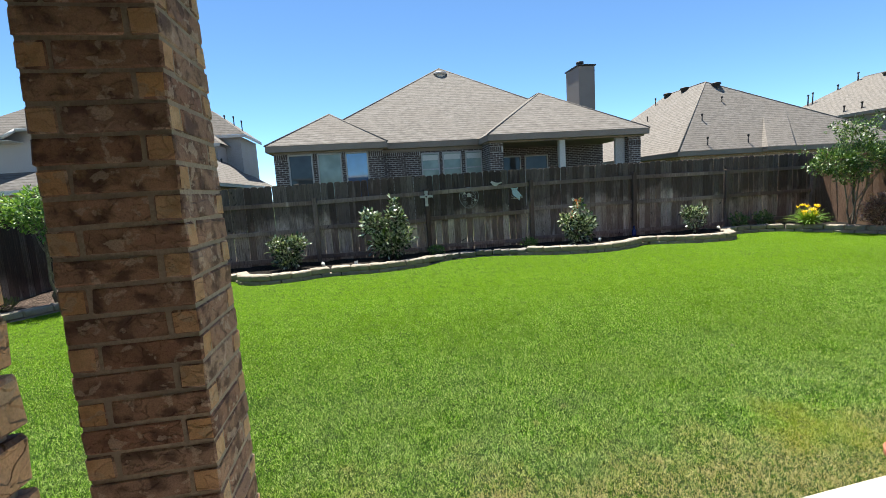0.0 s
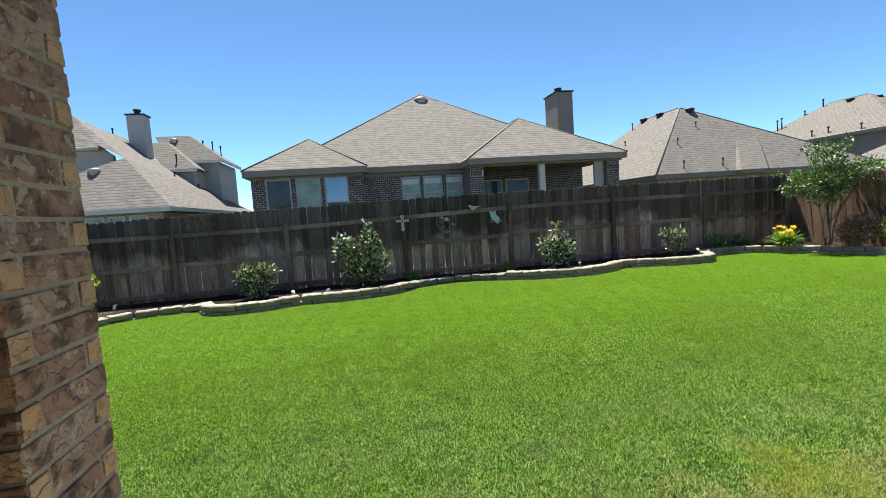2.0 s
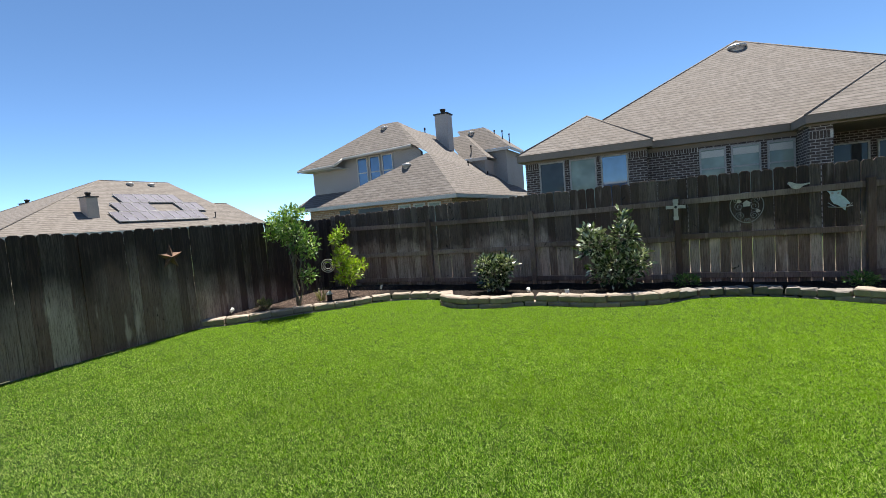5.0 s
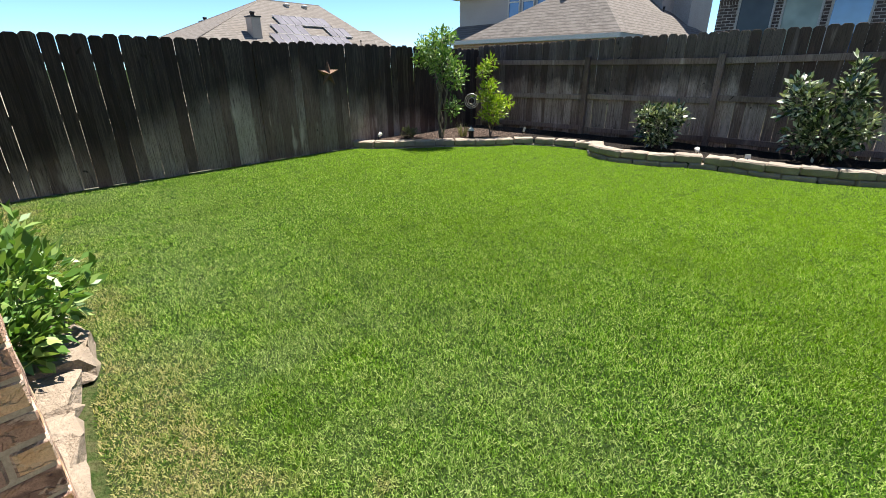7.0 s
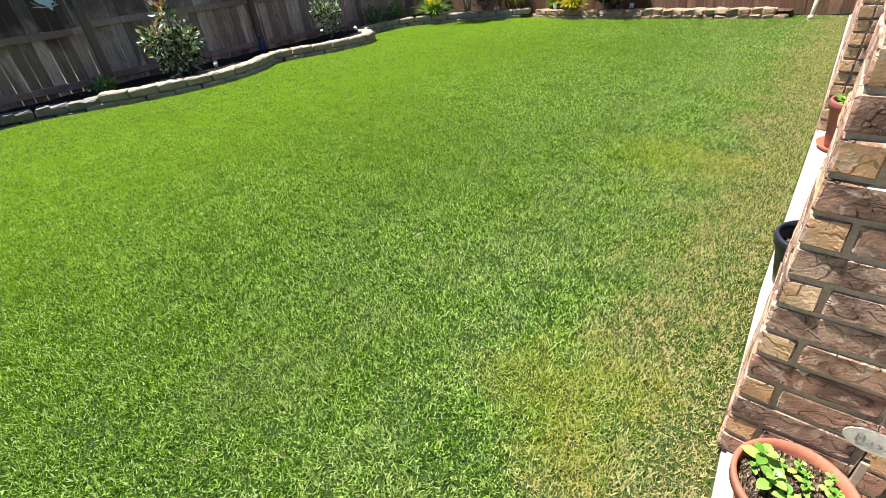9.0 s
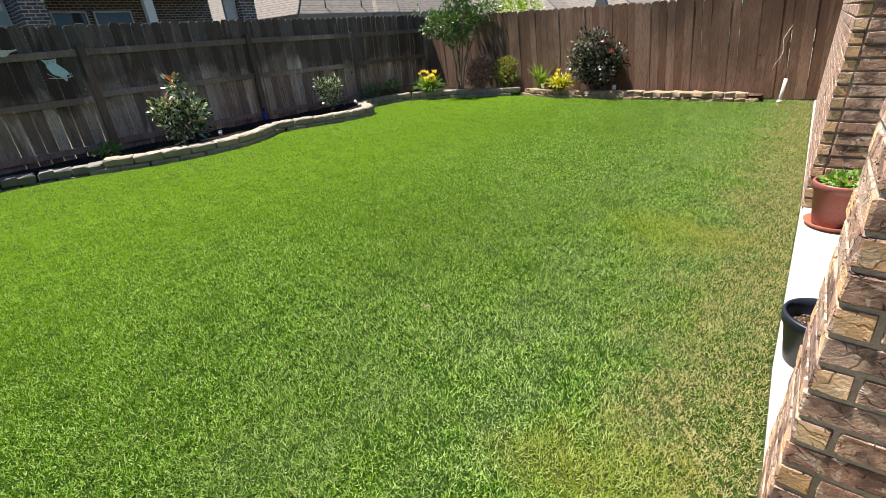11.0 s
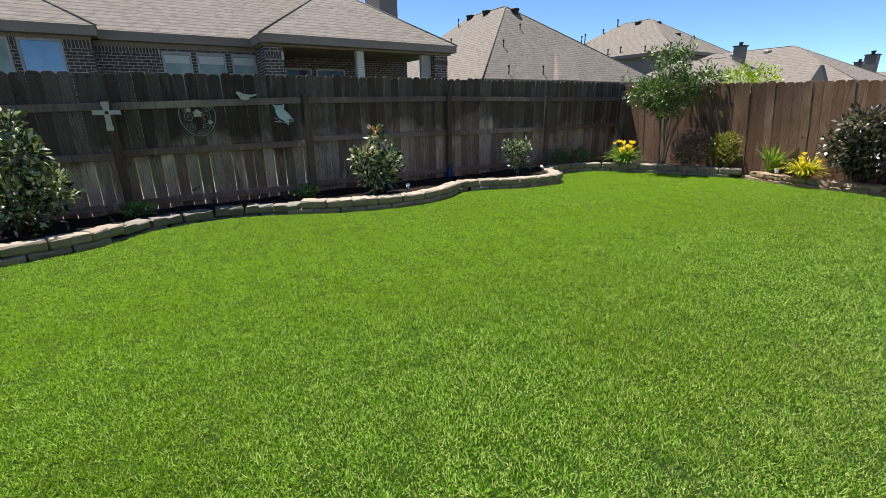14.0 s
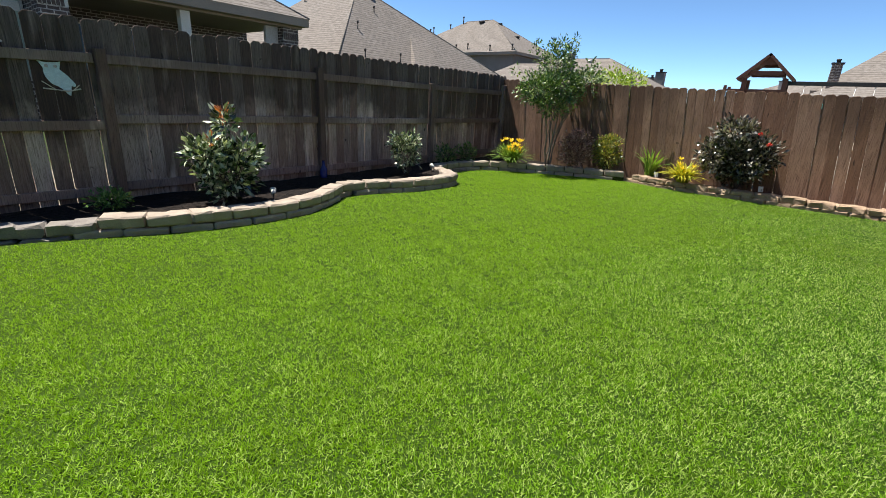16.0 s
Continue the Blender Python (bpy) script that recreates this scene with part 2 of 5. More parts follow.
RUBBLE = plain("brown_flagstone", (0.42, 0.3, 0.2), (0.28, 0.19, 0.13), 12, 0.93, 80, 1.0, 0.012, vary=0.2)


def mulch_material(name, a, b, c, corner=None, size=1.0):
    n = Nodes(name)
    v = n.add("TexVoronoi")
    n.put(v.inputs["Vector"], n.stretched((38, 55, 45)))
    v.inputs["Scale"].default_value = size
    sep = n.add("SeparateColor")
    n.put(sep.inputs[0], v.outputs["Color"])
    col = n.ramp(sep.outputs[0], (0, a), (0.6, b), (1, c))
    if corner:
        col = n.mix(n.span(n.axis(0), -5.0, -5.5), col, n.ramp(sep.outputs[0], *corner))
    n.bump(n.maths("ADD", v.outputs["Distance"], n.noise(120)), 1.0, 0.03)
    return n.done(col, 0.95, 0, 0.2)


MULCH = mulch_material("black_mulch", (0.008, 0.006, 0.005), (0.016, 0.011, 0.009), (0.035, 0.024, 0.018), ((0, (0.025, 0.016, 0.012)), (0.6, (0.075, 0.048, 0.036)), (1, (0.2, 0.145, 0.115))))
MULCH_BROWN = mulch_material("brown_mulch", (0.06, 0.035, 0.024), (0.13, 0.08, 0.055), (0.24, 0.16, 0.12))


def lawn_colour(n, pick):
    """Green with yellower patches; dry by the paving."""
    wide = n.noise(0.55, 4, 0.6)
    mid = n.noise(3.2, 4, 0.65)
    # The near-black low tones put the shade down between blades into the colour.
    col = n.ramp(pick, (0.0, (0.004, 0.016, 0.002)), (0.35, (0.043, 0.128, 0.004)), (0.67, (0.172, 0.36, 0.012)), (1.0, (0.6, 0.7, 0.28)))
    col = n.mix(n.span(wide, 0.42, 0.62, 0, 0.3), col, (0.115, 0.2, 0.004))
    col = n.mix(n.span(mid, 0.5, 0.72, 0, 0.4), col, (0.028, 0.08, 0.006))
    y, x = n.axis(1), n.axis(0)
    # Drier and paler near the house, brighter yellow-green towards the back.
    col = n.mix(n.maths('MULTIPLY', n.span(y, 6.4, 4.4, 0, 0.34), n.span(n.noise(2.2, 4, 0.6), 0.3, 0.7)), col, n.mix(pick, (0.035, 0.08, 0.02), (0.5, 0.54, 0.33)))
    col = n.mix(n.span(y, 5.2, 9.5, 0, 0.5), col, (0.245, 0.43, 0.005))
    far = n.maths("ADD", n.maths("SUBTRACT", y, 3.9), n.maths("MULTIPLY", n.maths("SUBTRACT", mid, 0.5), 1.6))
    dry = n.maths("MULTIPLY", n.span(far, 0.62, 0.02, 0, 0.8), n.span(n.maths("ADD", pick, n.noise(14, 3)), 0.75, 1.2))
    col = n.mix(dry, col, (0.46, 0.37, 0.2))
    # Bare straw shows in small spots, and two yellow patches.
    spots = n.maths("MULTIPLY", n.span(n.noise(6.5, 3, 0.6), 0.64, 0.74, 0, 0.6), n.span(y, 7.2, 5.4))
    col = n.mix(n.maths("MULTIPLY", spots, n.span(pick, 0.3, 0.8)), col, (0.42, 0.35, 0.2))
    for cx, cy, r in ((3.25, 4.5, 0.6), (1.1, 4.2, 0.4)):
        d = n.maths("SQRT", n.maths("ADD", n.maths("POWER", n.maths("SUBTRACT", x, cx), 2.0), n.maths("POWER", n.maths("SUBTRACT", y, cy), 2.0)))
        d = n.maths("ADD", d, n.maths("MULTIPLY", n.maths("SUBTRACT", mid, 0.5), 0.9))
        col = n.mix(n.span(d, r, r * 0.15, 0, 0.42), col, (0.27, 0.32, 0.02))
    return col


def leafy(name, colour, glow=0.35, rough=0.5, spec=0.4):
    """A thin leaf: part of the light comes through it."""
    n = Nodes(name)
    col = colour(n) if callable(colour) else n.ramp(n.island(), *colour)
    n.done(col, rough, 0, spec)
    tr = n.add("BsdfTranslucent")
    n.put(tr.inputs[0], n.mix(1.0, col, (1.0, 1.0, 0.45), "MULTIPLY"))
    mixer = n.add("MixShader")
    mixer.inputs[0].default_value = glow
    n.t.links.new(n.bsdf.outputs[0], mixer.inputs[1])
    n.t.links.new(tr.outputs[0], mixer.inputs[2])
    n.t.links.new(mixer.outputs[0], n.out.inputs[0])
    return n.m


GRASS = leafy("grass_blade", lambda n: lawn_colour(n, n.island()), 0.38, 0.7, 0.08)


def ground_material():
    n = Nodes("turf")
    col = lawn_colour(n, n.noise(45, 4, 0.7))
    # Darkened nearly to black: the blades' shade is painted into the turf.
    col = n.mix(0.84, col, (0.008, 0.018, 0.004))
    # Unseen ground past the fences is set pale, for neutral bounce and bright gaps.
    out = n.maths("MAXIMUM", n.span(n.axis(1), 12.0, 12.3), n.maths("MAXIMUM", n.span(n.axis(0), -6.95, -7.2), n.span(n.axis(0), 9.9, 10.1)))
    col = n.mix(out, col, n.mix(n.span(n.noise(1.3), 0.4, 0.6), (0.2, 0.175, 0.13), (0.28, 0.25, 0.2)))
    # Farther back it is set dark green, to bounce less light at the houses.
    col = n.mix(n.span(n.axis(1), 14.5, 16.0), col, (0.03, 0.05, 0.012))
    n.bump(n.noise(60, 5), 0.8, 0.03)
    return n.done(col, 0.95, 0, 0.15)


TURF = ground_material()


def shingle_material():
    n = Nodes("asphalt_shingle")
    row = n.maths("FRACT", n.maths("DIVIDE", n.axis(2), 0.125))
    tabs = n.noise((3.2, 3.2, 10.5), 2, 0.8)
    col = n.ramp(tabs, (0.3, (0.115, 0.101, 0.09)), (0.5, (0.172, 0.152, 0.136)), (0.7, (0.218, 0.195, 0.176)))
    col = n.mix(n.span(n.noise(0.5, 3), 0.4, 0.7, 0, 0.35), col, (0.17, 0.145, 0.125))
    # Shade under each course's lap is painted in as a dark row edge.
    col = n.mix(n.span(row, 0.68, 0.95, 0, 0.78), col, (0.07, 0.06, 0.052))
    n.bump(n.maths("ADD", n.maths("MULTIPLY", row, -1.0), n.noise(60, 3)), 0.35, 0.02)
    return n.done(col, 0.95, 0, 0.2)


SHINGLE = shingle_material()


def brick_far(name, a, b, mortar):
    n = Nodes(name)
    comb = n.add("CombineXYZ")
    n.put(comb.inputs[0], n.maths("ADD", n.axis(0), n.axis(1)))
    n.put(comb.inputs[1], n.axis(2))
    t = n.add("TexBrick")
    n.put(t.inputs["Vector"], comb.outputs[0])
    t.inputs["Scale"].default_value = 1.0
    t.inputs["Brick Width"].default_value = 0.255
    t.inputs["Row Height"].default_value = 0.092
    t.inputs["Mortar Size"].default_value = 0.012
    t.inputs["Mortar Smooth"].default_value = 0.1
    n.put(t.inputs["Color1"], a)
    n.put(t.inputs["Color2"], b)
    n.put(t.inputs["Mortar"], mortar)
    col = n.mix(n.span(n.noise(8, 4), 0.4, 0.7, 0, 0.5), t.outputs["Color"], tuple(0.6 * v for v in a))
    n.bump(n.maths("SUBTRACT", 1.0, t.outputs["Fac"]), 0.6, 0.01)
    return n.done(col, 0.9, 0, 0.3)


BRICK_DARK = brick_far("dark_brick_wall", (0.06, 0.043, 0.04), (0.105, 0.08, 0.074), (0.4, 0.36, 0.33))
BRICK_TAN = brick_far("tan_brick_wall", (0.42, 0.28, 0.18), (0.3, 0.18, 0.12), (0.5, 0.42, 0.34))
SIDING = plain("painted_siding", (0.42, 0.4, 0.38), (0.38, 0.36, 0.34), 0.8, 0.8, 25, 0.15)
TAN_SIDING = plain("tan_siding", (0.5, 0.4, 0.33), (0.44, 0.35, 0.29), 0.8, 0.8, 25, 0.15)
SIDING_DARK = plain("grey_siding", (0.2, 0.18, 0.165), (0.16, 0.145, 0.135), 0.9, 0.8, 25, 0.15)
TRIM = plain("fascia_paint", (0.26, 0.21, 0.165), (0.21, 0.17, 0.135), 1.0, 0.7, 40, 0.1)
TRIM_LIGHT = plain("white_trim", (0.62, 0.6, 0.55), (0.55, 0.53, 0.49), 1.0, 0.6, 40, 0.1)
DARK_METAL = plain("dark_metal", (0.03, 0.028, 0.027), (0.05, 0.045, 0.04), 20, 0.55, 120, 0.2, metal=0.4)
GALV = plain("galvanised_metal", (0.55, 0.53, 0.5), (0.45, 0.43, 0.41), 8, 0.45, 90, 0.1, metal=0.5)


def pane(name, tint, gloss):
    n = Nodes(name)
    n.done(n.mix(n.span(n.noise(0.9, 3), 0.35, 0.65), tint, tuple(0.6 * v for v in tint)), 0.9, 0, 0.5)
    g = n.add("BsdfGlossy")
    n.put(g.inputs["Color"], (0.8, 0.9, 0.95))
    g.inputs["Roughness"].default_value = 0.03
    mixer = n.add("MixShader")
    mixer.inputs[0].default_value = gloss
    n.t.links.new(n.bsdf.outputs[0], mixer.inputs[1])
    n.t.links.new(g.outputs[0], mixer.inputs[2])
    n.t.links.new(mixer.outputs[0], n.out.inputs[0])
    return n.m


# The blue base colour paints in the sky that the glass reflects.
PANE_BLUE = pane("window_pane_sky", (0.04, 0.1, 0.24), 0.14)
PANE_PALE = pane("window_pane_blind", (0.3, 0.36, 0.31), 0.02)
PANE_DARK = pane("window_pane_dark", (0.05, 0.052, 0.055), 0.02)

# ---- ground and lawn ----
bm = bmesh.new()
R = 3000
poly(bm, (-R, -R, 0), (R, -R, 0), (R, R, 0), (-R, R, 0))
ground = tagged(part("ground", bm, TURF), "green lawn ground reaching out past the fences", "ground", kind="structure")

# The fronts of the planted beds, along the lawn.
BED_BACK = [(-6.95, 8.6), (-6.35, 9.12), (-5.85, 9.75), (-5.3, 10.3), (-4.95, 10.78), (-4.4, 11.0), (-3.8, 11.0), (-3.62, 10.62), (-3.2, 10.36), (-2.6, 10.4), (-2.0, 10.62),
            (-1.2, 10.56), (-0.6, 10.68), (-0.2, 10.86), (0.15, 11.2), (0.6, 11.36), (1.15, 11.38), (1.8, 11.12), (2.4, 10.8), (3.05, 10.64), (3.7, 10.64), (4.2, 10.85),
            (4.55, 11.05), (5.0, 10.95), (5.5, 10.74), (6.1, 10.64), (6.5, 10.72), (6.72, 11.0), (6.95, 11.35), (7.4, 11.48), (7.9, 11.4), (8.3, 11.15), (8.7, 10.45), (9.05, 9.7), (9.3, 8.95)]
BED_RIGHT = [(9.3, 8.85), (9.12, 8.3), (9.05, 7.4), (9.02, 6.2), (9.0, 5.2), (8.98, 4.45)]
BED_HOUSE = [(-2.06, 3.84), (-2.4, 3.87), (-2.75, 3.93), (-3.1, 4.06), (-3.6, 3.98), (-4.1, 3.84), (-4.8, 3.8), (-5.4, 3.75)]


def lawn_outline():
    back = [(p.x, p.y) for p in smooth_line(BED_BACK, 0.2)]
    right = [(p.x, p.y) for p in smooth_line(BED_RIGHT, 0.3)]
    return [(9.3, 4.4), (9.2, 3.86), (4.0, 3.83), (2.0, 3.845), (1.3, 3.825), (0.2, 3.755), (-1.7, 3.73)] + [(p.x, p.y + 0.06) for p in smooth_line(BED_HOUSE, 0.3)] + [(-6.98, 3.8)] + [(x, y - 0.08) for x, y in back] + right


def inside(px, py, outline):
    hit = np.zeros(len(px), bool)
    for (x0, y0), (x1, y1) in zip(outline, outline[1:] + outline[:1]):
        if y0 != y1:
            hit ^= ((y0 > py) != (y1 > py)) & (px < (x1 - x0) * (py - y0) / (y1 - y0) + x0)
    return hit


def grass(name, n, x0, x1, y0, y1, outline, rng):
    px, py = rng.uniform(x0, x1, n), rng.uniform(y0, y1, n)
    # Thinner with the distance from the middle of the lawn's near side.
    far = np.hypot((px - 0.6) / 1.35, py - 4.2)
    # Small bare pits between the tufts.
    pit = np.sin(px * 83 + 3 * np.sin(py * 37)) * np.sin(py * 79 + 3 * np.sin(px * 41)) + 0.8 * np.sin(px * 37 - 2 * np.sin(py * 23)) * np.sin(py * 41 + 2 * np.sin(px * 19))
    keep = inside(px, py, outline) & (rng.uniform(0, 1, n) < np.interp(far, (1.2, 6.0), (1.0, 0.28)) * np.interp(pit, (-1.0, -0.2), (0.45, 1.0)))
    px, py = px[keep], py[keep]
    n = len(px)
    # Tufts: blades stand taller in some spots and lie flat in others.
    tuft = np.sin(px * 31 + 2.1 * np.sin(py * 17)) * np.sin(py * 29 + 1.7 * np.sin(px * 13)) + 0.6 * np.sin(px * 11 + py * 7) * np.sin(py * 9 - px * 5)
    turn, lean = rng.uniform(0, 2 * np.pi, n) + 0.8 * tuft, np.radians(rng.uniform(30, 86, n))
    length, half = rng.uniform(0.01, 0.024, n) * (1.0 + 0.4 * tuft).clip(0.4, 1.6), rng.uniform(0.0015, 0.003, n)
    dx, dy = np.cos(turn), np.sin(turn)
    side = turn + rng.uniform(0.9, 2.2, n)
    sx, sy = np.cos(side) * half, np.sin(side) * half
    v = np.empty((n, 3, 3), np.float32)
    v[:, 0] = np.stack([px - sx, py - sy, np.full(n, 0.001)], 1)
    v[:, 1] = np.stack([px + sx, py + sy, np.full(n, 0.001)], 1)
    v[:, 2] = np.stack([px + dx * np.sin(lean) * length, py + dy * np.sin(lean) * length, np.cos(lean) * length + 0.004], 1)
    return v


def triangles(name, v, material):
    """A mesh from loose triangles."""
    n = len(v)
    me = bpy.data.meshes.new(name)
    me.vertices.add(3 * n)
    me.vertices.foreach_set("co", v.astype(np.float32).ravel())
    me.loops.add(3 * n)
    me.loops.foreach_set("vertex_index", np.arange(3 * n, dtype=np.int32))
    me.polygons.add(n)
    me.polygons.foreach_set("loop_start", np.arange(0, 3 * n, 3, dtype=np.int32))
    me.polygons.foreach_set("loop_total", np.full(n, 3, np.int32))
    me.update(calc_edges=True)
    me.materials.append(material)
    return me


rng = np.random.default_rng(5)
OUTLINE = lawn_outline()
blades = grass("g", 5600000, -7, 9.4, 3.7, 11.5, OUTLINE, rng)
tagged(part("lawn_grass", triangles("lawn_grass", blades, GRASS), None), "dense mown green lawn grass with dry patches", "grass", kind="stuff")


# ---- fences ----
def picket_mesh(name, material, width=0.138, height=1.8, thick=0.017):
    w, e = width / 2, 0.03
    bm = plate([(-w, 0), (w, 0), (w, height - e), (w - e, height), (-w + e, height), (-w, height - e)], thick)
    bmesh.ops.bevel(bm, geom=list(bm.edges), offset=0.0025, segments=1, affect="EDGES")
    me = bpy.data.meshes.new(name)
    bm.to_mesh(me)
    bm.free()
    me.materials.append(material)
    return me


def pickets(parent, material, start, end, low, high, rng, lean=0.4, gap=0.0065, slant=0.0):
    """Boards from start to end, whose faces look to the right of that way."""
    me = picket_mesh("picket", material)
    start, end = Vector(start), Vector(end)
    way = (end - start).normalized()
    yaw = math.degrees(math.atan2(way.y, way.x))
    along, total = 0.07, (end - start).length
    while along < total:
        f = along / total
        p = start + way * along
        z0 = low(f) + rng.uniform(-0.012, 0.012)
        ob = new("picket", me)
        ob.parent = parent
        h = high(f) + rng.uniform(-0.014, 0.014) - z0
        ob.matrix_basis = pose(p.x, p.y, z0, rng.uniform(-0.25, 0.25), slant + rng.uniform(-lean, lean), yaw) @ Matrix.Translation((0, rng.uniform(-0.003, 0.003), 0)) @ Matrix.Diagonal((1, 1, h / 1.8, 1))
        along += 0.1385 + rng.uniform(0.0005, gap(f) if callable(gap) else gap)


rs = random.Random(11)
back_fence = thing("fence", (0, 12.0, 0), "dark weathered wooden picket fence with posts and rails", "fence")
POSTS = (-6.93, -4.48, -2.36, 0.03, 2.42, 4.98, 7.44, 9.93)
TOP = (1.47, 1.45, 1.45, 1.5, 1.56, 1.57, 1.55, 1.55)
MID = (0.74, 0.77, 0.82, 0.84, 0.9, 0.88, 0.87)
LOW = (0.19, 0.19, 0.2, 0.21, 0.22, 0.2, 0.2)
for x, z in zip(POSTS, TOP):
    post = part("post", boxed(x - 0.045, x + 0.045, 0.0, 0.09, -0.1, z, 0.006, pose(0, 0, 0, rs.uniform(-0.3, 0.3), rs.uniform(-0.4, 0.4), 0)), WOOD_POST, back_fence)
for i in range(7):
    x0, x1 = POSTS[i] + 0.046, POSTS[i + 1] - 0.046
    for a, b in ((TOP[i] - 0.1, TOP[i + 1] - 0.1), (MID[i], MID[i] + rs.uniform(-0.02, 0.02)), (LOW[i], LOW[i] + rs.uniform(-0.02, 0.02))):
        tilt = math.atan2(b - a, x1 - x0)
        rail = boxed(0, x1 - x0, 0.05, 0.088, -0.044, 0.044, 0.004)
        ob = part("rail", rail, WOOD_RAIL, back_fence)
        ob.matrix_basis = Matrix.Translation((x0, 0, a)) @ Matrix.Rotation(-tilt, 4, "Y")
pickets(back_fence, WOOD_BACK, (-7.0, 0.108, 0), (10.02, 0.108, 0), lambda f: 0.03, lambda f: 1.69 + 0.12 * min(1, f * 2.0), rs, 0.3, lambda f: 0.0075 if 0.36 < f < 0.56 else 0.004)

left_fence = thing("fence", (-7.0, 8.0, 0), "grey mildewed wooden board fence beside the lawn", "fence")
pickets(left_fence, WOOD_LEFT, (0, -6.0, 0), (0, 4.08, 0), lambda f: 0.01, lambda f: 1.64, rs, 0.3, lambda f: 0.005 if f < 0.42 else 0.0012)
for i in range(5):
    y = -5.8 + 2.44 * i
    part("post", boxed(-0.15, -0.06, y - 0.045, y + 0.045, -0.1, 1.6, 0.005), WOOD_LEFT, left_fence)
for z in (0.25, 0.8, 1.4):
    part("rail", boxed(-0.06, -0.02, -6.0, 4.0, z - 0.044, z + 0.044, 0.004), WOOD_LEFT, left_fence)

right_fence = thing("fence", (9.98, 12.05, 0), "reddish brown wooden board fence behind the flower bed", "fence")
pickets(right_fence, WOOD_RIGHT, (0, 0, 0), (-0.66, -8.3, 0), lambda f: 0.01, lambda f: 1.76 - 0.24 * f, rs, 0.25, 0.0022, -5.5)
for f in (0.02, 0.3, 0.59, 0.88):
    part("post", boxed(-0.66 * f + 0.075, -0.66 * f + 0.165, -8.3 * f - 0.045, -8.3 * f + 0.045, -0.1, 1.5, 0.005), WOOD_RIGHT, right_fence)
for z in (0.25, 0.8, 1.35):
    part("rail", box(bmesh.new(), -4.15, 4.15, 0.012, 0.05, z - 0.044, z + 0.044, 0.004, pose(-0.33 + 0.0, -4.15, 0, 0, 0, math.degrees(math.atan2(-8.3, -0.66)))), WOOD_RIGHT, right_fence)


# ---- planted beds ----
def block_meshes(name, material, length, deep, high, count, rough, rng):
    made = []
    for k in range(count):
        bm = boxed(-length / 2, length / 2, -deep / 2, deep / 2, 0, high)
        bmesh.ops.subdivide_edges(bm, edges=[e for e in bm.edges if abs(e.verts[0].co.x - e.verts[1].co.x) > 0.01], cuts=1)
        bmesh.ops.bevel(bm, geom=list(bm.edges), offset=0.016, segments=1, affect="EDGES")
        for v in bm.verts:
            v.co += Vector([rng.uniform(-rough, rough) for _ in range(3)])
        me = bpy.data.meshes.new(name)
        bm.to_mesh(me)
        bm.free()
        me.materials.append(material)
        made.append(me)
    return made


def bed_wall(parent, name, line, meshes, length, courses, inset, rng, lift=0.0):
    for c, (z, shift) in enumerate(courses):
        pts = smooth_line(line, length / 2)
        for i in range(shift, len(pts) - 1, 2):
            a, b = pts[i - 1] if i else pts[i], pts[i + 1]
            mid, way = pts[i], (b - a)
            yaw = math.degrees(math.atan2(way.y, way.x))
            side = Vector((-way.y, way.x, 0)).normalized()
            sink = 0.045 if mid.x < -3.7 and name == "stone_block" else 0.0
            p = mid + side * (inset + 0.012 * c + rng.uniform(-0.008, 0.008))
            low = name == "stone_block" and -0.15 < mid.x < 1.9
            sink = 0.04 if low else sink
            ob = new(name, rng.choice(grey_set if low else meshes))
            ob.parent = parent
            ob.matrix_basis = pose(p.x, p.y, z - sink + rng.uniform(-0.003, 0.004), rng.uniform(-0.8, 0.8), rng.uniform(-0.7, 0.7), yaw + rng.uniform(-2.5, 2.5))


def bed_floor(line, back, z, bumps):
    """The mulch between the front wall and the fence."""
    bm = bmesh.new()
    rows = []
    pts = smooth_line(line, 0.15)
    for i, p in enumerate(pts):
        q = back(p)
        row = []
        for k in range(7):
            f = k / 6
            v = p.lerp(q, f)
            row.append(bm.verts.new((v.x, v.y, z + bumps * (noise.noise(Vector((v.x * 3, v.y * 3, 0.5))) + 0.5 * noise.noise(Vector((v.x * 9, v.y * 9, 2)))))))
        rows.append(row)
    for a, b in zip(rows, rows[1:]):
        for k in range(6):
            f = bm.faces.new((a[k], b[k], b[k + 1], a[k + 1]))
            f.smooth = True
    bmesh.ops.recalc_face_normals(bm, faces=bm.faces)
    return bm


rb = random.Random(21)
block_set = block_meshes("stone_block", STONE, 0.342, 0.2, 0.1, 8, 0.007, rb)
grey_set = block_meshes("stone_block", GREY_STONE, 0.34, 0.2, 0.1, 4, 0.013, rb)
rough_set = block_meshes("flagstone", RUBBLE, 0.31, 0.2, 0.085, 6, 0.014, rb)
lime_set = block_meshes("limestone", LIMESTONE, 0.36, 0.24, 0.11, 5, 0.026, rb)
back_bed = thing("planting_bed", (0, 0, 0), "black mulch bed edged with a low tan block wall", "garden bed", kind="structure")
part("mulch", bed_floor([(x, y + 0.08) for x, y in BED_BACK], lambda p: Vector((min(max(p.x * 1.07, -6.95), 9.95), 12.04, 0)) if p.x > -4.6 else Vector((-6.97, p.y + 1.2, 0)) if p.y < 10.9 else Vector((-6.0 + (p.x + 4.95) * 3.4, 12.04, 0)), 0.1, 0.025), MULCH, back_bed)
bed_wall(back_bed, "stone_block", BED_BACK, block_set, 0.352, ((-0.04, 0), (0.064, 1)), 0.08, rb)
right_bed = thing("planting_bed", (0, 0, 0), "narrow mulch bed edged with rough brown flagstones", "garden bed", kind="structure")
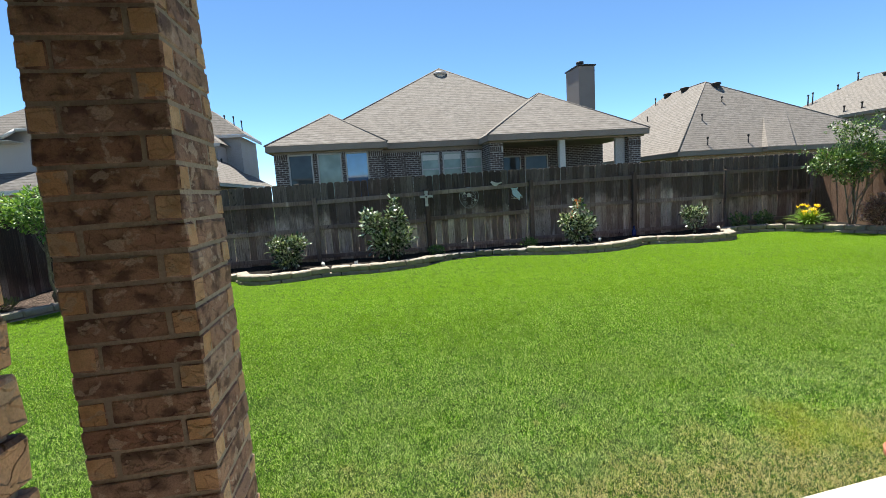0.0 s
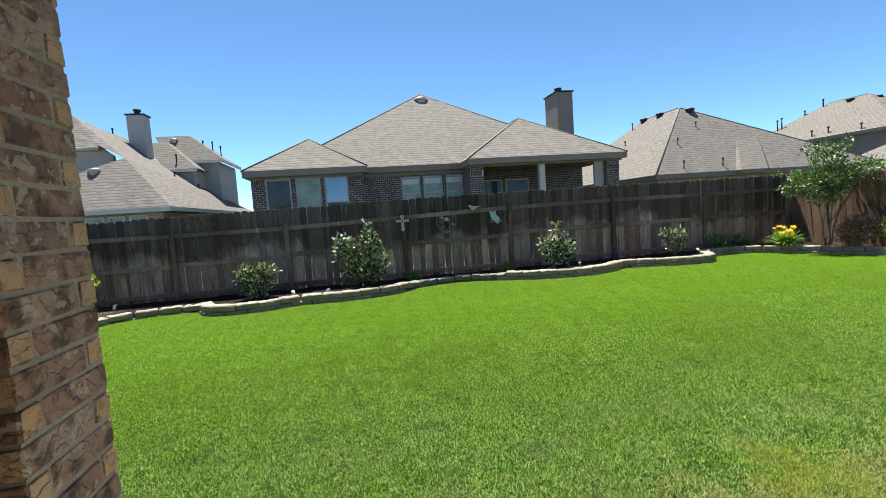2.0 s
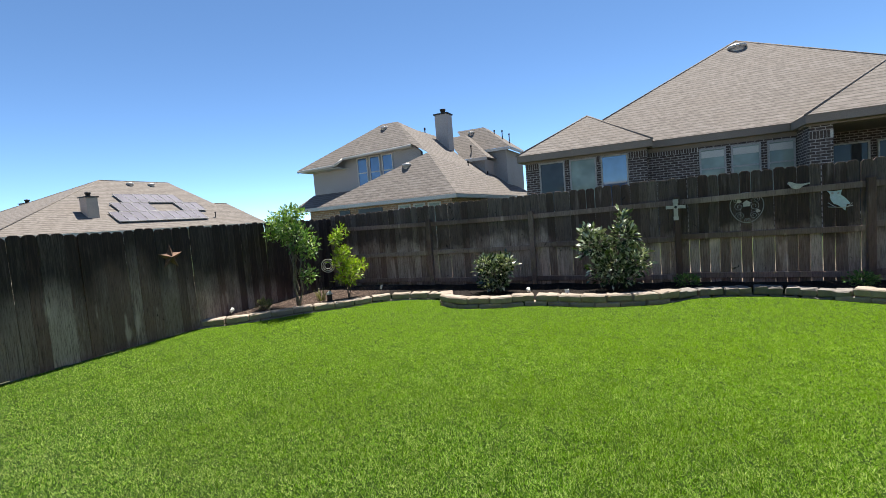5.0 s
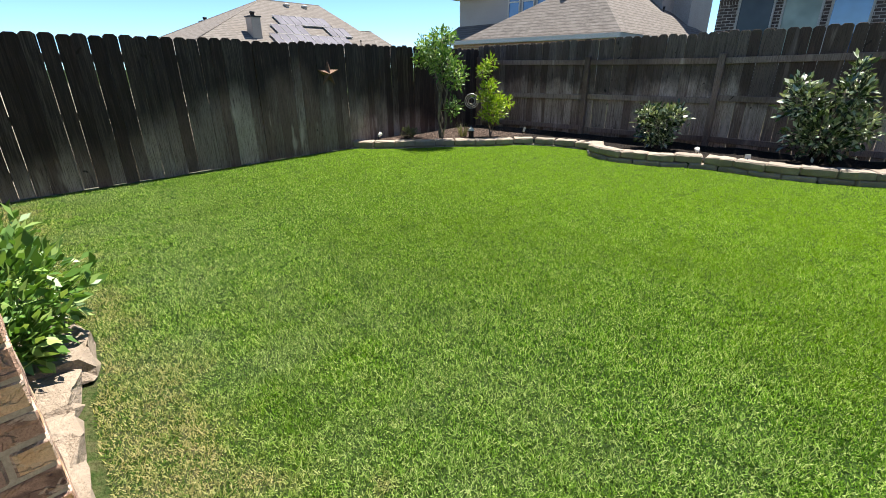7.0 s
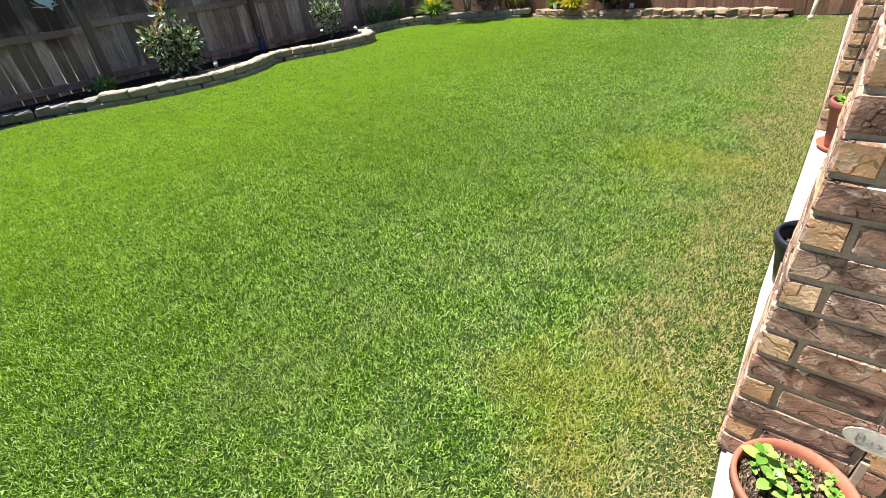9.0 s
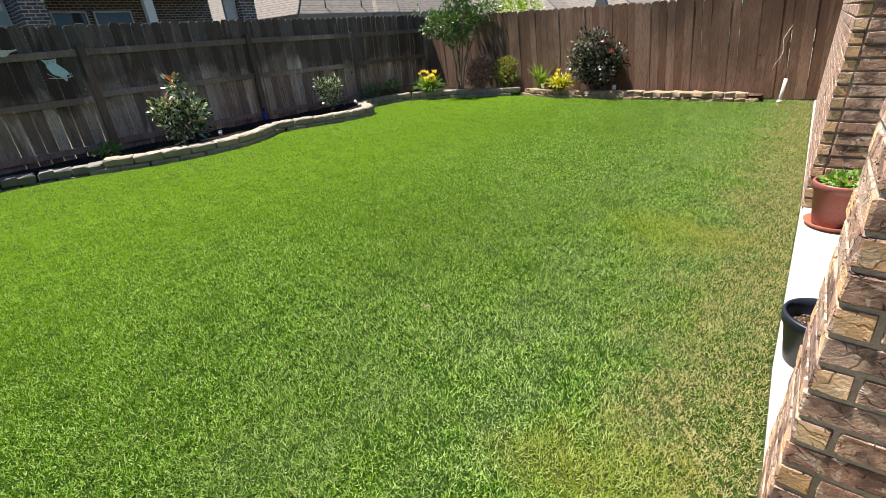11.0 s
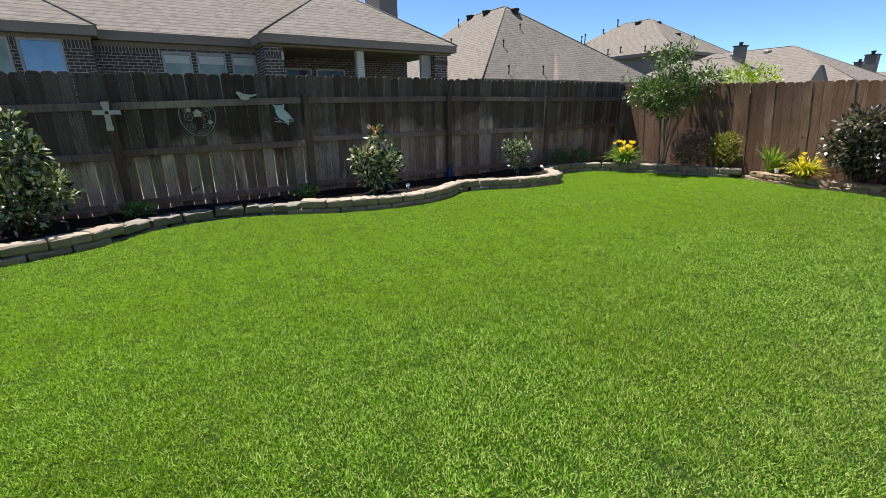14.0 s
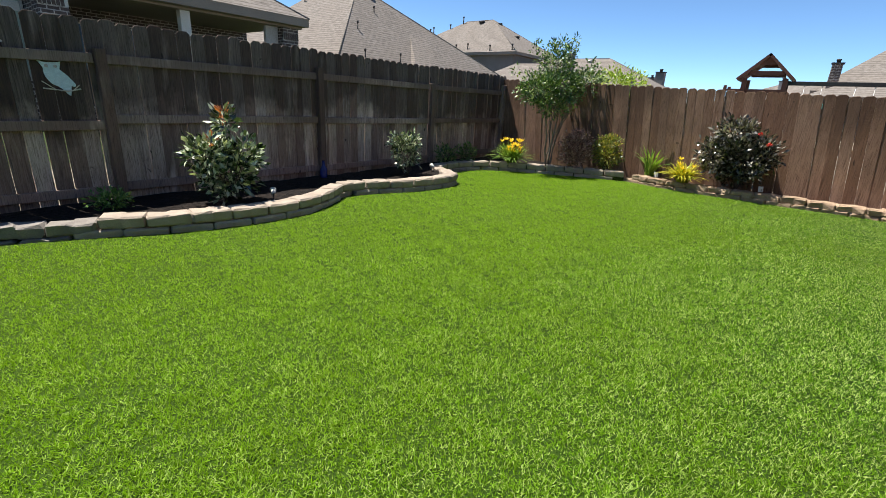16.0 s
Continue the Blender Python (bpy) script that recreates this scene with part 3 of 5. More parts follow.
part("mulch", bed_floor([(x + 0.08, y) for x, y in BED_RIGHT], lambda p: Vector((9.98 - 0.66 * (12.05 - p.y) / 8.3, p.y, 0)), 0.09, 0.02), MULCH_BROWN, right_bed)
bed_wall(right_bed, "flagstone", BED_RIGHT, rough_set, 0.32, ((-0.03, 0), (0.055, 1)), 0.08, rb)
house_bed = thing("planting_bed", (0, 0, 0), "small bed edged with pale rough limestone pieces", "garden bed", kind="structure")
part("mulch", bed_floor([(x, y - 0.06) for x, y in BED_HOUSE], lambda p: Vector((p.x, 2.9, 0)), 0.06, 0.02), MULCH, house_bed)
bed_wall(house_bed, "limestone", BED_HOUSE, lime_set, 0.33, ((-0.02, 0),), 0.1, rb)

# ---- patio and the house it belongs to ----
COURSE, BRICK_L, BRICK_W, BRICK_H, JOINT = 0.0765, 0.248, 0.07, 0.0665, 0.01


def brick_meshes(count, rng):
    made = []
    for k in range(count):
        bm = boxed(-BRICK_L / 2, BRICK_L / 2, -BRICK_W / 2, BRICK_W / 2, 0, BRICK_H)
        for f in bm.faces:
            f.material_index = 1 if abs(f.normal.x) > 0.9 else 0
        bmesh.ops.bevel(bm, geom=list(bm.edges), offset=0.005, segments=1, affect="EDGES")
        for v in bm.verts:
            v.co += Vector([rng.uniform(-0.0022, 0.0022) for _ in range(3)])
        me = bpy.data.meshes.new("brick")
        bm.to_mesh(me)
        bm.free()
        me.materials.append(BRICK)
        me.materials.append(BRICK_END)
        made.append(me)
    return made


rk = random.Random(31)
BRICKS = brick_meshes(6, rk)
SLAB_TOP = 0.025
bm = slab(bmesh.new(), [(-1.98, 0.3), (4.0, 0.3), (4.0, 3.62), (9.2, 3.62), (9.2, 3.85), (4.0, 3.82), (2.0, 3.835), (1.3, 3.815), (0.2, 3.745), (-1.98, 3.72)], -0.1, SLAB_TOP)
bmesh.ops.bevel(bm, geom=[e for e in bm.edges if e.verts[0].co.z > 0 and e.verts[1].co.z > 0], offset=0.012, segments=2, affect="EDGES")
tagged(part("patio_slab", bm, CONCRETE), "pale sunlit concrete patio slab at the lawn's edge", "patio", kind="structure")


def lay(parent, x, y, z, yaw):
    ob = new("brick", rk.choice(BRICKS))
    ob.parent = parent
    ob.matrix_basis = pose(x + rk.uniform(-0.0015, 0.0015), y + rk.uniform(-0.0015, 0.0015), z, rk.uniform(-0.4, 0.4), rk.uniform(-0.3, 0.3), yaw + (180 if rk.random() < 0.5 else 0))


def pillar(x0, y0, label):
    """Four bricks a course, each one's end beside the next one's side, turned about in every other course."""
    side = BRICK_L + JOINT + BRICK_W
    p = thing("brick_pillar", (x0 + side / 2, y0 + side / 2, SLAB_TOP), label, "pillar", "patio pillars", "structure")
    part("mortar", boxed(-side / 2 + 0.0045, side / 2 - 0.0045, -side / 2 + 0.0045, side / 2 - 0.0045, 0, 2.78), MORTAR, p)
    a, b = (BRICK_W + JOINT) / 2, (side - BRICK_W) / 2
    for c in range(36):
        z, s = c * COURSE + 0.004, 1 if c % 2 else -1
        for x, y, yaw in ((s * a, -b, 0), (b, s * a, 90), (-s * a, b, 0), (-b, -s * a, 90)):
            lay(p, x, y, z, yaw)
    return p


pillar(-2.05, 3.5, "brown flashed brick patio pillar in roof shade")
pillar(1.145, 3.495, "brown flashed brick patio pillar beside the potted basil")


def brick_wall(name, faces, body, label, near):
    """A wall with real bricks on the given faces: (start, way, courses, length). Bricks that pass near() are parts, the rest are one mesh."""
    w = thing(name, (0, 0, 0), label, "wall", kind="structure")
    part("mortar", boxed(*body), MORTAR, w)
    rest = bmesh.new()
    for (sx, sy), (wx, wy), length in faces:
        n = int(length / (BRICK_L + JOINT))
        yaw = math.degrees(math.atan2(wy, wx))
        for c in range(37):
            for i in range(n + (c % 2)):
                along = (i + 0.5 * (1 - c % 2)) * (BRICK_L + JOINT)
                if along < BRICK_L / 2 - 0.06:
                    along = BRICK_L / 2
                x, y, z = sx + wx * along, sy + wy * along, SLAB_TOP + c * COURSE + 0.004
                if near(x, y, z):
                    lay(w, x, y, z, yaw)
                else:
                    box(rest, -BRICK_L / 2, BRICK_L / 2, -BRICK_W / 2, BRICK_W / 2, 0, BRICK_H, 0, pose(x, y, z, 0, 0, yaw))
    if rest.verts:
        tagged(part("bricks", rest, BRICK, w), kind="stuff")
    else:
        rest.free()
    return w


brick_wall("wall_right", (((4.02, 3.79), (1, 0), 5.2), ((4.055, 3.75), (0, -1), 3.2)), (4.035, 9.25, 0.3, 3.812, -0.05, 2.98), "brown brick house wall along the lawn", lambda x, y, z: z < 1.9 and x < 5.9 and y > 2.9)
brick_wall("wall_left", (((-1.735, 0.9), (0, 1), 1.96), ((-1.7, 2.825), (-1, 0), 1.9)), (-7.0, -1.715, 0.3, 2.842, -0.05, 2.98), "brown brick house wall beside the patio", lambda x, y, z: 0.3 < z < 2.2 and y > 1.8 and x > -2.6)
# Unseen wall and ceiling close the patio; pale and high to bounce light on pillars.
tagged(part("wall_back", boxed(-1.75, 4.06, 0.1, 0.3, -0.05, 2.98), PLASTER), "plain house wall behind the patio", "wall", kind="structure")
tagged(part("patio_ceiling", boxed(-7.2, 9.4, 0.1, 3.98, 3.0, 3.14), SOFFIT), "painted patio ceiling and eave", "ceiling", kind="structure")
tagged(part("porch_beam", boxed(-2.08, 4.0, 3.5, 3.83, 2.782, 2.996, 0.01), SOFFIT), "painted beam resting on the patio pillars", "beam", kind="structure")


# ---- houses beyond the fences ----
def hip(bm, x0, x1, y0, y1, z, a, b, drop=0.2):
    """A hipped roof over a rectangle, with its ridge from a to b, a soffit and a fascia."""
    c = [bm.verts.new(p) for p in ((x0, y0, z), (x1, y0, z), (x1, y1, z), (x0, y1, z))]
    r = [bm.verts.new(a), bm.verts.new(b)]
    if abs(a[0] - b[0]) > abs(a[1] - b[1]):
        quads = ((c[0], c[1], r[1], r[0]), (c[1], c[2], r[1]), (c[2], c[3], r[0], r[1]), (c[3], c[0], r[0]))
    else:
        quads = ((c[0], c[1], r[0]), (c[1], c[2], r[1], r[0]), (c[2], c[3], r[1]), (c[3], c[0], r[0], r[1]))
    for q in quads:
        bm.faces.new(q)
    return bm


def eaves(x0, x1, y0, y1, z, deep=0.26):
    bm = bmesh.new()
    box(bm, x0 + 0.02, x1 - 0.02, y0 + 0.02, y1 - 0.02, z - deep, z - 0.004)
    return bm


def roof(house, x0, x1, y0, y1, z, a, b, trim=None):
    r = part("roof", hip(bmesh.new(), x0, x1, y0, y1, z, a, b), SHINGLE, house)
    part("fascia", eaves(x0, x1, y0, y1, z), trim or TRIM, r)
    # Rounded caps along the hips and the ridge.
    caps = bmesh.new()
    for p, q in (((x0, y0, z), a), ((x1, y0, z), a if abs(a[0] - b[0]) < abs(a[1] - b[1]) else b), (a, b)):
        tube(caps, [p, q], 0.04, 5)
    part("ridge_cap", caps, SHINGLE, r)
    return r


def window(house, x0, x1, y, z0, z1, glass, trim=None, bar=False):
    """A window in a wall that looks to -y."""
    trim = trim or TRIM_LIGHT
    w = 0.06
    bm = bmesh.new()
    for a0, a1, b0, b1 in ((x0, x1, z1 - w, z1), (x0, x1, z0, z0 + w), (x0, x0 + w, z0 + w, z1 - w), (x1 - w, x1, z0 + w, z1 - w)):
        box(bm, a0, a1, y - 0.05, y + 0.04, b0, b1)
    if bar:
        zm = (z0 + z1) / 2
        box(bm, x0 + w, x1 - w, y - 0.035, y + 0.03, zm - 0.03, zm + 0.03)
    win = part("window", bm, trim, house)
    part("pane", boxed(x0 + w, x1 - w, y - 0.012, y + 0.005, z0 + w, z1 - w), glass, win)
    return win


def vent(house, x, y, z, s=0.35, metal=None):
    bm = lathe(bmesh.new(), ((s * 0.8, -0.25), (s * 0.8, 0.0), (s, 0.02), (s * 0.92, 0.12), (0.02, 0.17)), 14, (x, y, z))
    return part("roof_vent", bm, metal or GALV, house, "round metal roof vent")


def stack(house, x, y, z, h, r=0.07):
    bm = tube(bmesh.new(), [(x, y, z - 0.3), (x, y, z + h)], r, 8)
    tube(bm, [(x, y, z + h), (x, y, z + h + 0.12)], r * 1.6, 8)
    return part("vent_pipe", bm, DARK_METAL, house, "dark vent pipe")


def chimney(house, x0, x1, y0, y1, z0, z1, material):
    bm = boxed(x0, x1, y0, y1, z0, z1, 0.02)
    ch = part("chimney", bm, material, house)
    cap = boxed(x0 - 0.06, x1 + 0.06, y0 - 0.06, y1 + 0.06, z1, z1 + 0.07)
    cx, cy = (x0 + x1) / 2, (y0 + y1) / 2
    lathe(cap, [(r * min(1.0, x1 - x0), z * min(1.0, x1 - x0)) for r, z in ((0.17, 0), (0.17, 0.22), (0.22, 0.24), (0.22, 0.36), (0.02, 0.4))], 16, (cx, cy, z1 + 0.07))
    part("chimney_cap", cap, DARK_METAL, ch, "dark metal chimney cap")
    return ch


# The brick house straight behind the back fence.
ha = thing("house", (0, 0, 0), "single-storey dark brick house with a grey shingle hip roof", "house")
part("wall", boxed(-5.05, -0.42, 22.6, 34, -0.1, 3.5), BRICK_DARK, ha)
part("wall", boxed(-0.42, 4.3, 23.2, 34, -0.1, 3.5), BRICK_DARK, ha)
part("wall", boxed(4.3, 11.6, 25.4, 34, -0.1, 3.5), BRICK_DARK, ha)
part("porch_column", boxed(4.2, 4.8, 21.65, 22.25, -0.1, 3.4, 0.01), BRICK_DARK, ha)
part("porch_column", boxed(10.8, 11.42, 21.65, 22.25, -0.1, 3.4, 0.01), BRICK_DARK, ha)
part("wall", boxed(4.25, 4.6, 22.25, 25.4, -0.1, 3.4), BRICK_DARK, ha)
part("porch_post", boxed(7.48, 7.76, 21.75, 22.0, -0.1, 3.4, 0.01), TRIM_LIGHT, ha)
part("porch_panel", boxed(10.3, 10.78, 21.9, 22.05, -0.1, 3.4, 0.02), SIDING, ha)
SOLDIER = plain("soldier_brick", (0.075, 0.055, 0.05), (0.12, 0.09, 0.082), 9, 0.9, 60, 0.4)
for x0, x1, y, z in ((-5.02, -0.44, 22.6, 3.5), (-0.4, 1.3, 23.2, 3.5), (4.2, 4.8, 21.65, 3.34), (10.8, 11.42, 21.65, 3.34)):
    band = part("soldier_course", boxed(x0, x1, y - 0.008, y + 0.05, z - 0.38, z - 0.14), TRIM_LIGHT, ha, "upright brick course under the eave")
    rowed = bmesh.new()
    for k in range(int((x1 - x0) / 0.088)):
        box(rowed, x0 + 0.008 + k * 0.088, x0 + 0.08 + k * 0.088, y - 0.022, y + 0.02, z - 0.375, z - 0.145)
    part("upright_bricks", rowed, SOLDIER, band)
part("porch_beam", boxed(4.1, 11.55, 21.6, 22.3, 3.36, 3.52), TRIM, ha)
roof(ha, -4.3, 11.4, 22.85, 42, 3.7, (3.7, 30.55, 8.86), (3.7, 36, 8.86))
roof(ha, -5.3, -0.2, 22.15, 30, 3.7, (-2.72, 24.7, 5.35), (-2.72, 29.5, 5.35))
roof(ha, 4.0, 11.6, 21.2, 31, 3.68, (7.87, 25.0, 6.1), (7.87, 30.5, 6.1))
part("frieze", boxed(-5.02, -0.4, 22.56, 22.62, 3.36, 3.5), TRIM, ha)
part("frieze", boxed(-0.4, 4.3, 23.16, 23.22, 3.28, 3.5), TRIM, ha)
for x0, x1, g in ((-4.47, -3.45, PANE_DARK), (-3.26, -2.23, PANE_PALE), (-2.07, -1.08, PANE_BLUE)):
    window(ha, x0, x1, 22.58, 1.3, 3.34, g, SIDING)
for x0, x1, g in ((1.33, 2.18, PANE_PALE), (2.33, 3.23, PANE_PALE), (3.41, 4.22, PANE_PALE)):
    w = window(ha, x0, x1, 23.18, 1.3, 3.2, g, SIDING)
    part("sash", boxed(x0 + 0.06, x1 - 0.06, 23.145, 23.166, 2.42, 2.48), SIDING, w)
    part("blind", boxed(x0 + 0.07, x1 - 0.07, 23.15, 23.164, 2.86, 3.1), TRIM_LIGHT, w, "half-drawn pale window blind")
for x0, x1, g in ((4.9, 5.6, PANE_DARK), (5.8, 6.9, PANE_DARK), (7.1, 8.4, PANE_DARK)):
    window(ha, x0, x1, 25.36, 0.4, 3.0, g)
chimney(ha, 11.4, 12.4, 27.6, 29.3, 3.4, 8.1, SIDING_DARK)
vent(ha, 3.62, 29.75, 8.3, 0.42)

# The two-storey house to its left.
hl = thing("house", (0, 0, 0), "two-storey house with pale siding and tan brick under grey roofs", "house")
front = part("wall", plate([(-18.1, -0.3), (-10.85, -0.3), (-10.85, 4.98), (-11.45, 5.5), (-17.0, 5.5), (-18.1, 4.85)], 0.2), SIDING, hl)
front.location = (0, 25.2, 0)
part("wall", boxed(-18.1, -11.0, 25.2, 32, -0.3, 4.6), SIDING, hl)
part("wall", boxed(-16.2, -8.1, 22.25, 37.8, -0.3, 2.28), BRICK_TAN, hl)
part("wall", boxed(-11.0, -9.5, 31.1, 34, -0.3, 4.92), SIDING, hl)
part("wall", boxed(-11.0, -8.6, 32.9, 37, -0.3, 5.62), SIDING, hl)
# The eaves: the low front, the long side that runs up to the ridge, the stepped upper front.
L_C, L_H, L_D, L_A = (-7.64, 21.75, 2.45), (-10.05, 24.15, 4.74), (-11.2, 24.63, 5.39), (-12.9, 26.39, 7.06)
bm = bmesh.new()
poly(bm, L_C, (-7.7, 38.0, 2.45), (-9.0, 33.4, 3.6), (-10.79, 30.74, 5.04), (-12.6, 30.6, 6.77), (-12.6, 28.1, 6.77), L_A, L_D, L_H)
poly(bm, (-15.3, 21.75, 2.45), L_C, L_H)
poly(bm, (-15.3, 21.75, 2.45), L_H, (-10.6, 25.1, 4.74), (-13.6, 25.1, 3.3))
lower = part("roof", bm, SHINGLE, hl)
bm = bmesh.new()
poly(bm, (-18.6, 23.4, 2.44), (-16.6, 23.0, 2.44), (-15.3, 21.75, 2.43), (-13.2, 25.0, 3.4), (-18.2, 25.0, 3.35))
part("porch_roof", bm, SHINGLE, hl)
bm = boxed(-16.4, -7.66, 21.73, 21.78, 2.28, 2.445)
box(bm, -7.72, -7.66, 21.78, 38.0, 2.28, 2.445)
box(bm, -16.3, -7.72, 21.78, 22.25, 2.28, 2.32)
part("fascia", bm, TRIM_LIGHT, lower)
bm = bmesh.new()
poly(bm, (-18.33, 23.98, 4.77), (-15.78, 24.05, 4.84), (-15.47, 24.42, 5.19), L_D, L_A, (-13.92, 26.4, 7.07))
poly(bm, (-18.33, 23.98, 4.77), (-13.92, 26.4, 7.07), (-13.92, 28.1, 7.07), (-18.33, 32.5, 4.77))
poly(bm, (-13.92, 26.4, 7.07), L_A, (-12.6, 28.1, 6.77), (-13.92, 28.1, 7.07))
poly(bm, (-13.92, 28.1, 7.07), (-12.6, 28.1, 6.77), (-12.6, 30.6, 6.77), (-18.33, 32.5, 4.77))
upper = part("roof", bm, SHINGLE, hl)
bm = bmesh.new()
for a, b in (((-18.33, 23.98, 4.77), (-15.78, 24.05, 4.84)), ((-15.78, 24.05, 4.84), (-15.47, 24.42, 5.19)), ((-15.47, 24.42, 5.19), L_D)):
    tube(bm, [(a[0], a[1], a[2] - 0.09), (b[0], b[1], b[2] - 0.09)], 0.085, 4)
box(bm, -18.25, -15.6, 24.1, 25.0, 4.62, 4.66)
box(bm, -15.5, -11.3, 24.66, 25.0, 5.2, 5.24)
part("fascia", bm, TRIM_LIGHT, upper)
bm = bmesh.new()
poly(bm, (-10.85, 30.7, 5.0), (-9.2, 30.7, 5.0), (-11.3, 32.6, 6.85), (-12.7, 32.6, 6.85))
poly(bm, (-9.2, 30.7, 5.0), (-9.2, 34, 5.0), (-11.3, 34, 6.85), (-11.3, 32.6, 6.85))
small = part("roof", bm, SHINGLE, hl)
part("fascia", boxed(-10.8, -9.22, 30.7, 30.76, 4.82, 4.995), TRIM_LIGHT, small)
bm = bmesh.new()
poly(bm, (-10.9, 32.5, 5.7), (-8.2, 32.5, 5.7), (-10.48, 34.2, 7.5), (-12.5, 34.2, 7.5))
poly(bm, (-8.2, 32.5, 5.7), (-8.2, 37, 5.7), (-10.48, 35.5, 7.5), (-10.48, 34.2, 7.5))
poly(bm, (-12.5, 34.2, 7.5), (-10.48, 34.2, 7.5), (-10.48, 35.5, 7.5), (-12.5, 37, 6.2))
rear = part("roof", bm, SHINGLE, hl)
bm = boxed(-10.9, -8.22, 32.5, 32.56, 5.52, 5.695)
box(bm, -8.26, -8.2, 32.56, 37, 5.52, 5.695)
part("fascia", bm, TRIM_LIGHT, rear)
for x0, x1 in ((-14.9, -14.2), (-14.08, -13.38), (-13.26, -12.56)):
    window(hl, x0, x1, 24.98, 3.4, 5.12, PANE_BLUE, bar=True)
for x0, x1 in ((-10.85, -10.2), (-10.05, -9.45), (-9.3, -8.65)):
    window(hl, x0, x1, 22.23, 0.9, 2.2, PANE_PALE)
# Dark panels on the wall paint the shade inside the porch; nothing is open.
for x0, x1 in ((-14.3, -13.65), (-13.15, -11.75)):
    part("porch_shade_panel", boxed(x0, x1, 22.22, 22.4, 0.0, 2.18), PANE_DARK, hl, "dark panel standing in for the shade of a porch opening")
chimney(hl, -12.25, -11.4, 30.0, 30.8, 4.9, 7.9, SIDING)
vent(hl, -10.95, 23.55, 4.12, 0.25)
vent(hl, -13.6, 26.1, 6.72, 0.22)
vent(hl, -11.3, 33.9, 7.15, 0.24)
for x, y, z, h in ((-9.9, 29.2, 4.35, 0.22), (-9.2, 30.6, 3.75, 0.22), (-12.7, 29.4, 6.8, 0.2), (-10.4, 31.2, 5.4, 0.4), (-9.3, 34.6, 6.5, 0.55), (-8.9, 34.9, 6.2, 0.6), (-9.8, 34.4, 6.9, 0.2)):
    stack(hl, x, y, z, h, 0.035)
hl.location = (-0.26, 0, 0)

# The house with solar panels beyond the left fence.
hs = thing("house", (0, 0, 0), "low house with a brown shingle roof carrying solar panels", "house")
part("wall", boxed(-45.2, -32.6, 15.6, 32.4, -0.1, 2.2), BRICK_TAN, hs)
roof(hs, -45.8, -32, 15.0, 33.0, 2.3, (-38.9, 24.5, 6.44), (-38.9, 30.0, 6.44), TRIM_LIGHT)
roof(hs, -38, -32.5, 29.5, 34.6, 2.3, (-35.3, 31.6, 4.3), (-35.3, 32.8, 4.3), TRIM_LIGHT)
slope = 0.6
solar = thing("solar_array", (-34.7, 25.9, 3.92), "dark blue solar panels in a silver grid on the roof", "solar panels")
PANEL = Nodes("solar_cell")
PANEL.bump(PANEL.noise(40), 0.05, 0.002)
PANEL_M = PANEL.done(PANEL.mix(PANEL.span(PANEL.noise(0.7, 3), 0.4, 0.6), (0.055, 0.05, 0.075), (0.085, 0.08, 0.11)), 0.6, 0.0, 0.2)
tilt = Matrix.Rotation(math.atan(slope), 4, "Y")
for u, start, cols in ((-1.45, -1.95, range(0, 7)), (0.0, -2.9, (0, 1, 2, 3, 7, 8, 9)), (1.45, -3.74, range(0, 10))):
    for c in cols:
        y = start + 0.33 + c * 0.675
        pn = part("panel", boxed(u - 0.69, u + 0.69, y - 0.31, y + 0.31, 0.1, 0.14), PANEL_M, solar)
        pn.matrix_basis = tilt
        fr = bmesh.new()
        for q in ((u - 0.71, u - 0.69, y - 0.32, y + 0.32), (u + 0.69, u + 0.71, y - 0.32, y + 0.32), (u - 0.69, u + 0.69, y - 0.322, y - 0.31), (u - 0.69, u + 0.69, y + 0.31, y + 0.322)):
            box(fr, *q, 0.08, 0.155)
        part("frame", fr, SIDING, pn)
chimney(hs, -34.4, -33.6, 20.75, 21.45, 2.6, 4.62, TAN_SIDING)
vent(hs, -38.3, 26.4, 6.1, 0.28)
vent(hs, -38.3, 28.1, 6.1, 0.28)
stack(hs, -33.1, 29.8, 3.0, 0.3, 0.04)
hs2 = thing("house", (0, 0, 0), "far low roof with a dark chimney", "house")
part("wall", boxed(-66, -56, 23, 37, -0.1, 2.4), BRICK_TAN, hs2)
roof(hs2, -67, -55, 22, 38, 2.5, (-61, 29.5, 5.3), (-61, 31, 5.3), TRIM_LIGHT)
chimney(hs2, -58.4, -57.4, 27.3, 28.3, 3, 6.2, SIDING_DARK)

# The big hip roof behind the back fence, to the right.
hb = thing("house", (0, 0, 0), "house with a tall grey-brown hip roof and roof vents", "house")
part("wall", boxed(16.0, 30.8, 25.0, 38.5, -0.1, 2.6), BRICK_TAN, hb)
roof(hb, 15.46, 31.3, 24.46, 39.1, 2.72, (21.2, 29.5, 7.42), (21.2, 33.3, 7.42))
bm = bmesh.new()
poly(bm, (20.65, 24.1, 2.72), (22.45, 24.1, 2.72), (24.6, 26.85, 5.0), (22.7, 26.5, 4.7))
poly(bm, (20.65, 24.1, 2.72), (22.7, 26.5, 4.7), (20.65, 24.5, 2.72))
poly(bm, (22.45, 24.1, 2.72), (22.45, 24.5, 2.72), (24.6, 26.85, 5.0))
bmesh.ops.recalc_face_normals(bm, faces=bm.faces)
cross_roof = part("cross_roof", bm, SHINGLE, hb)
part("fascia", boxed(20.66, 22.44, 24.11, 24.45, 2.52, 2.715), TRIM, cross_roof)
for x, y, z in ((21.65, 29.1, 7.12), (21.0, 33.0, 7.3), (21.0, 31.2, 7.3)):
    vent(hb, x, y, z + 0.02, 0.3, DARK_METAL)
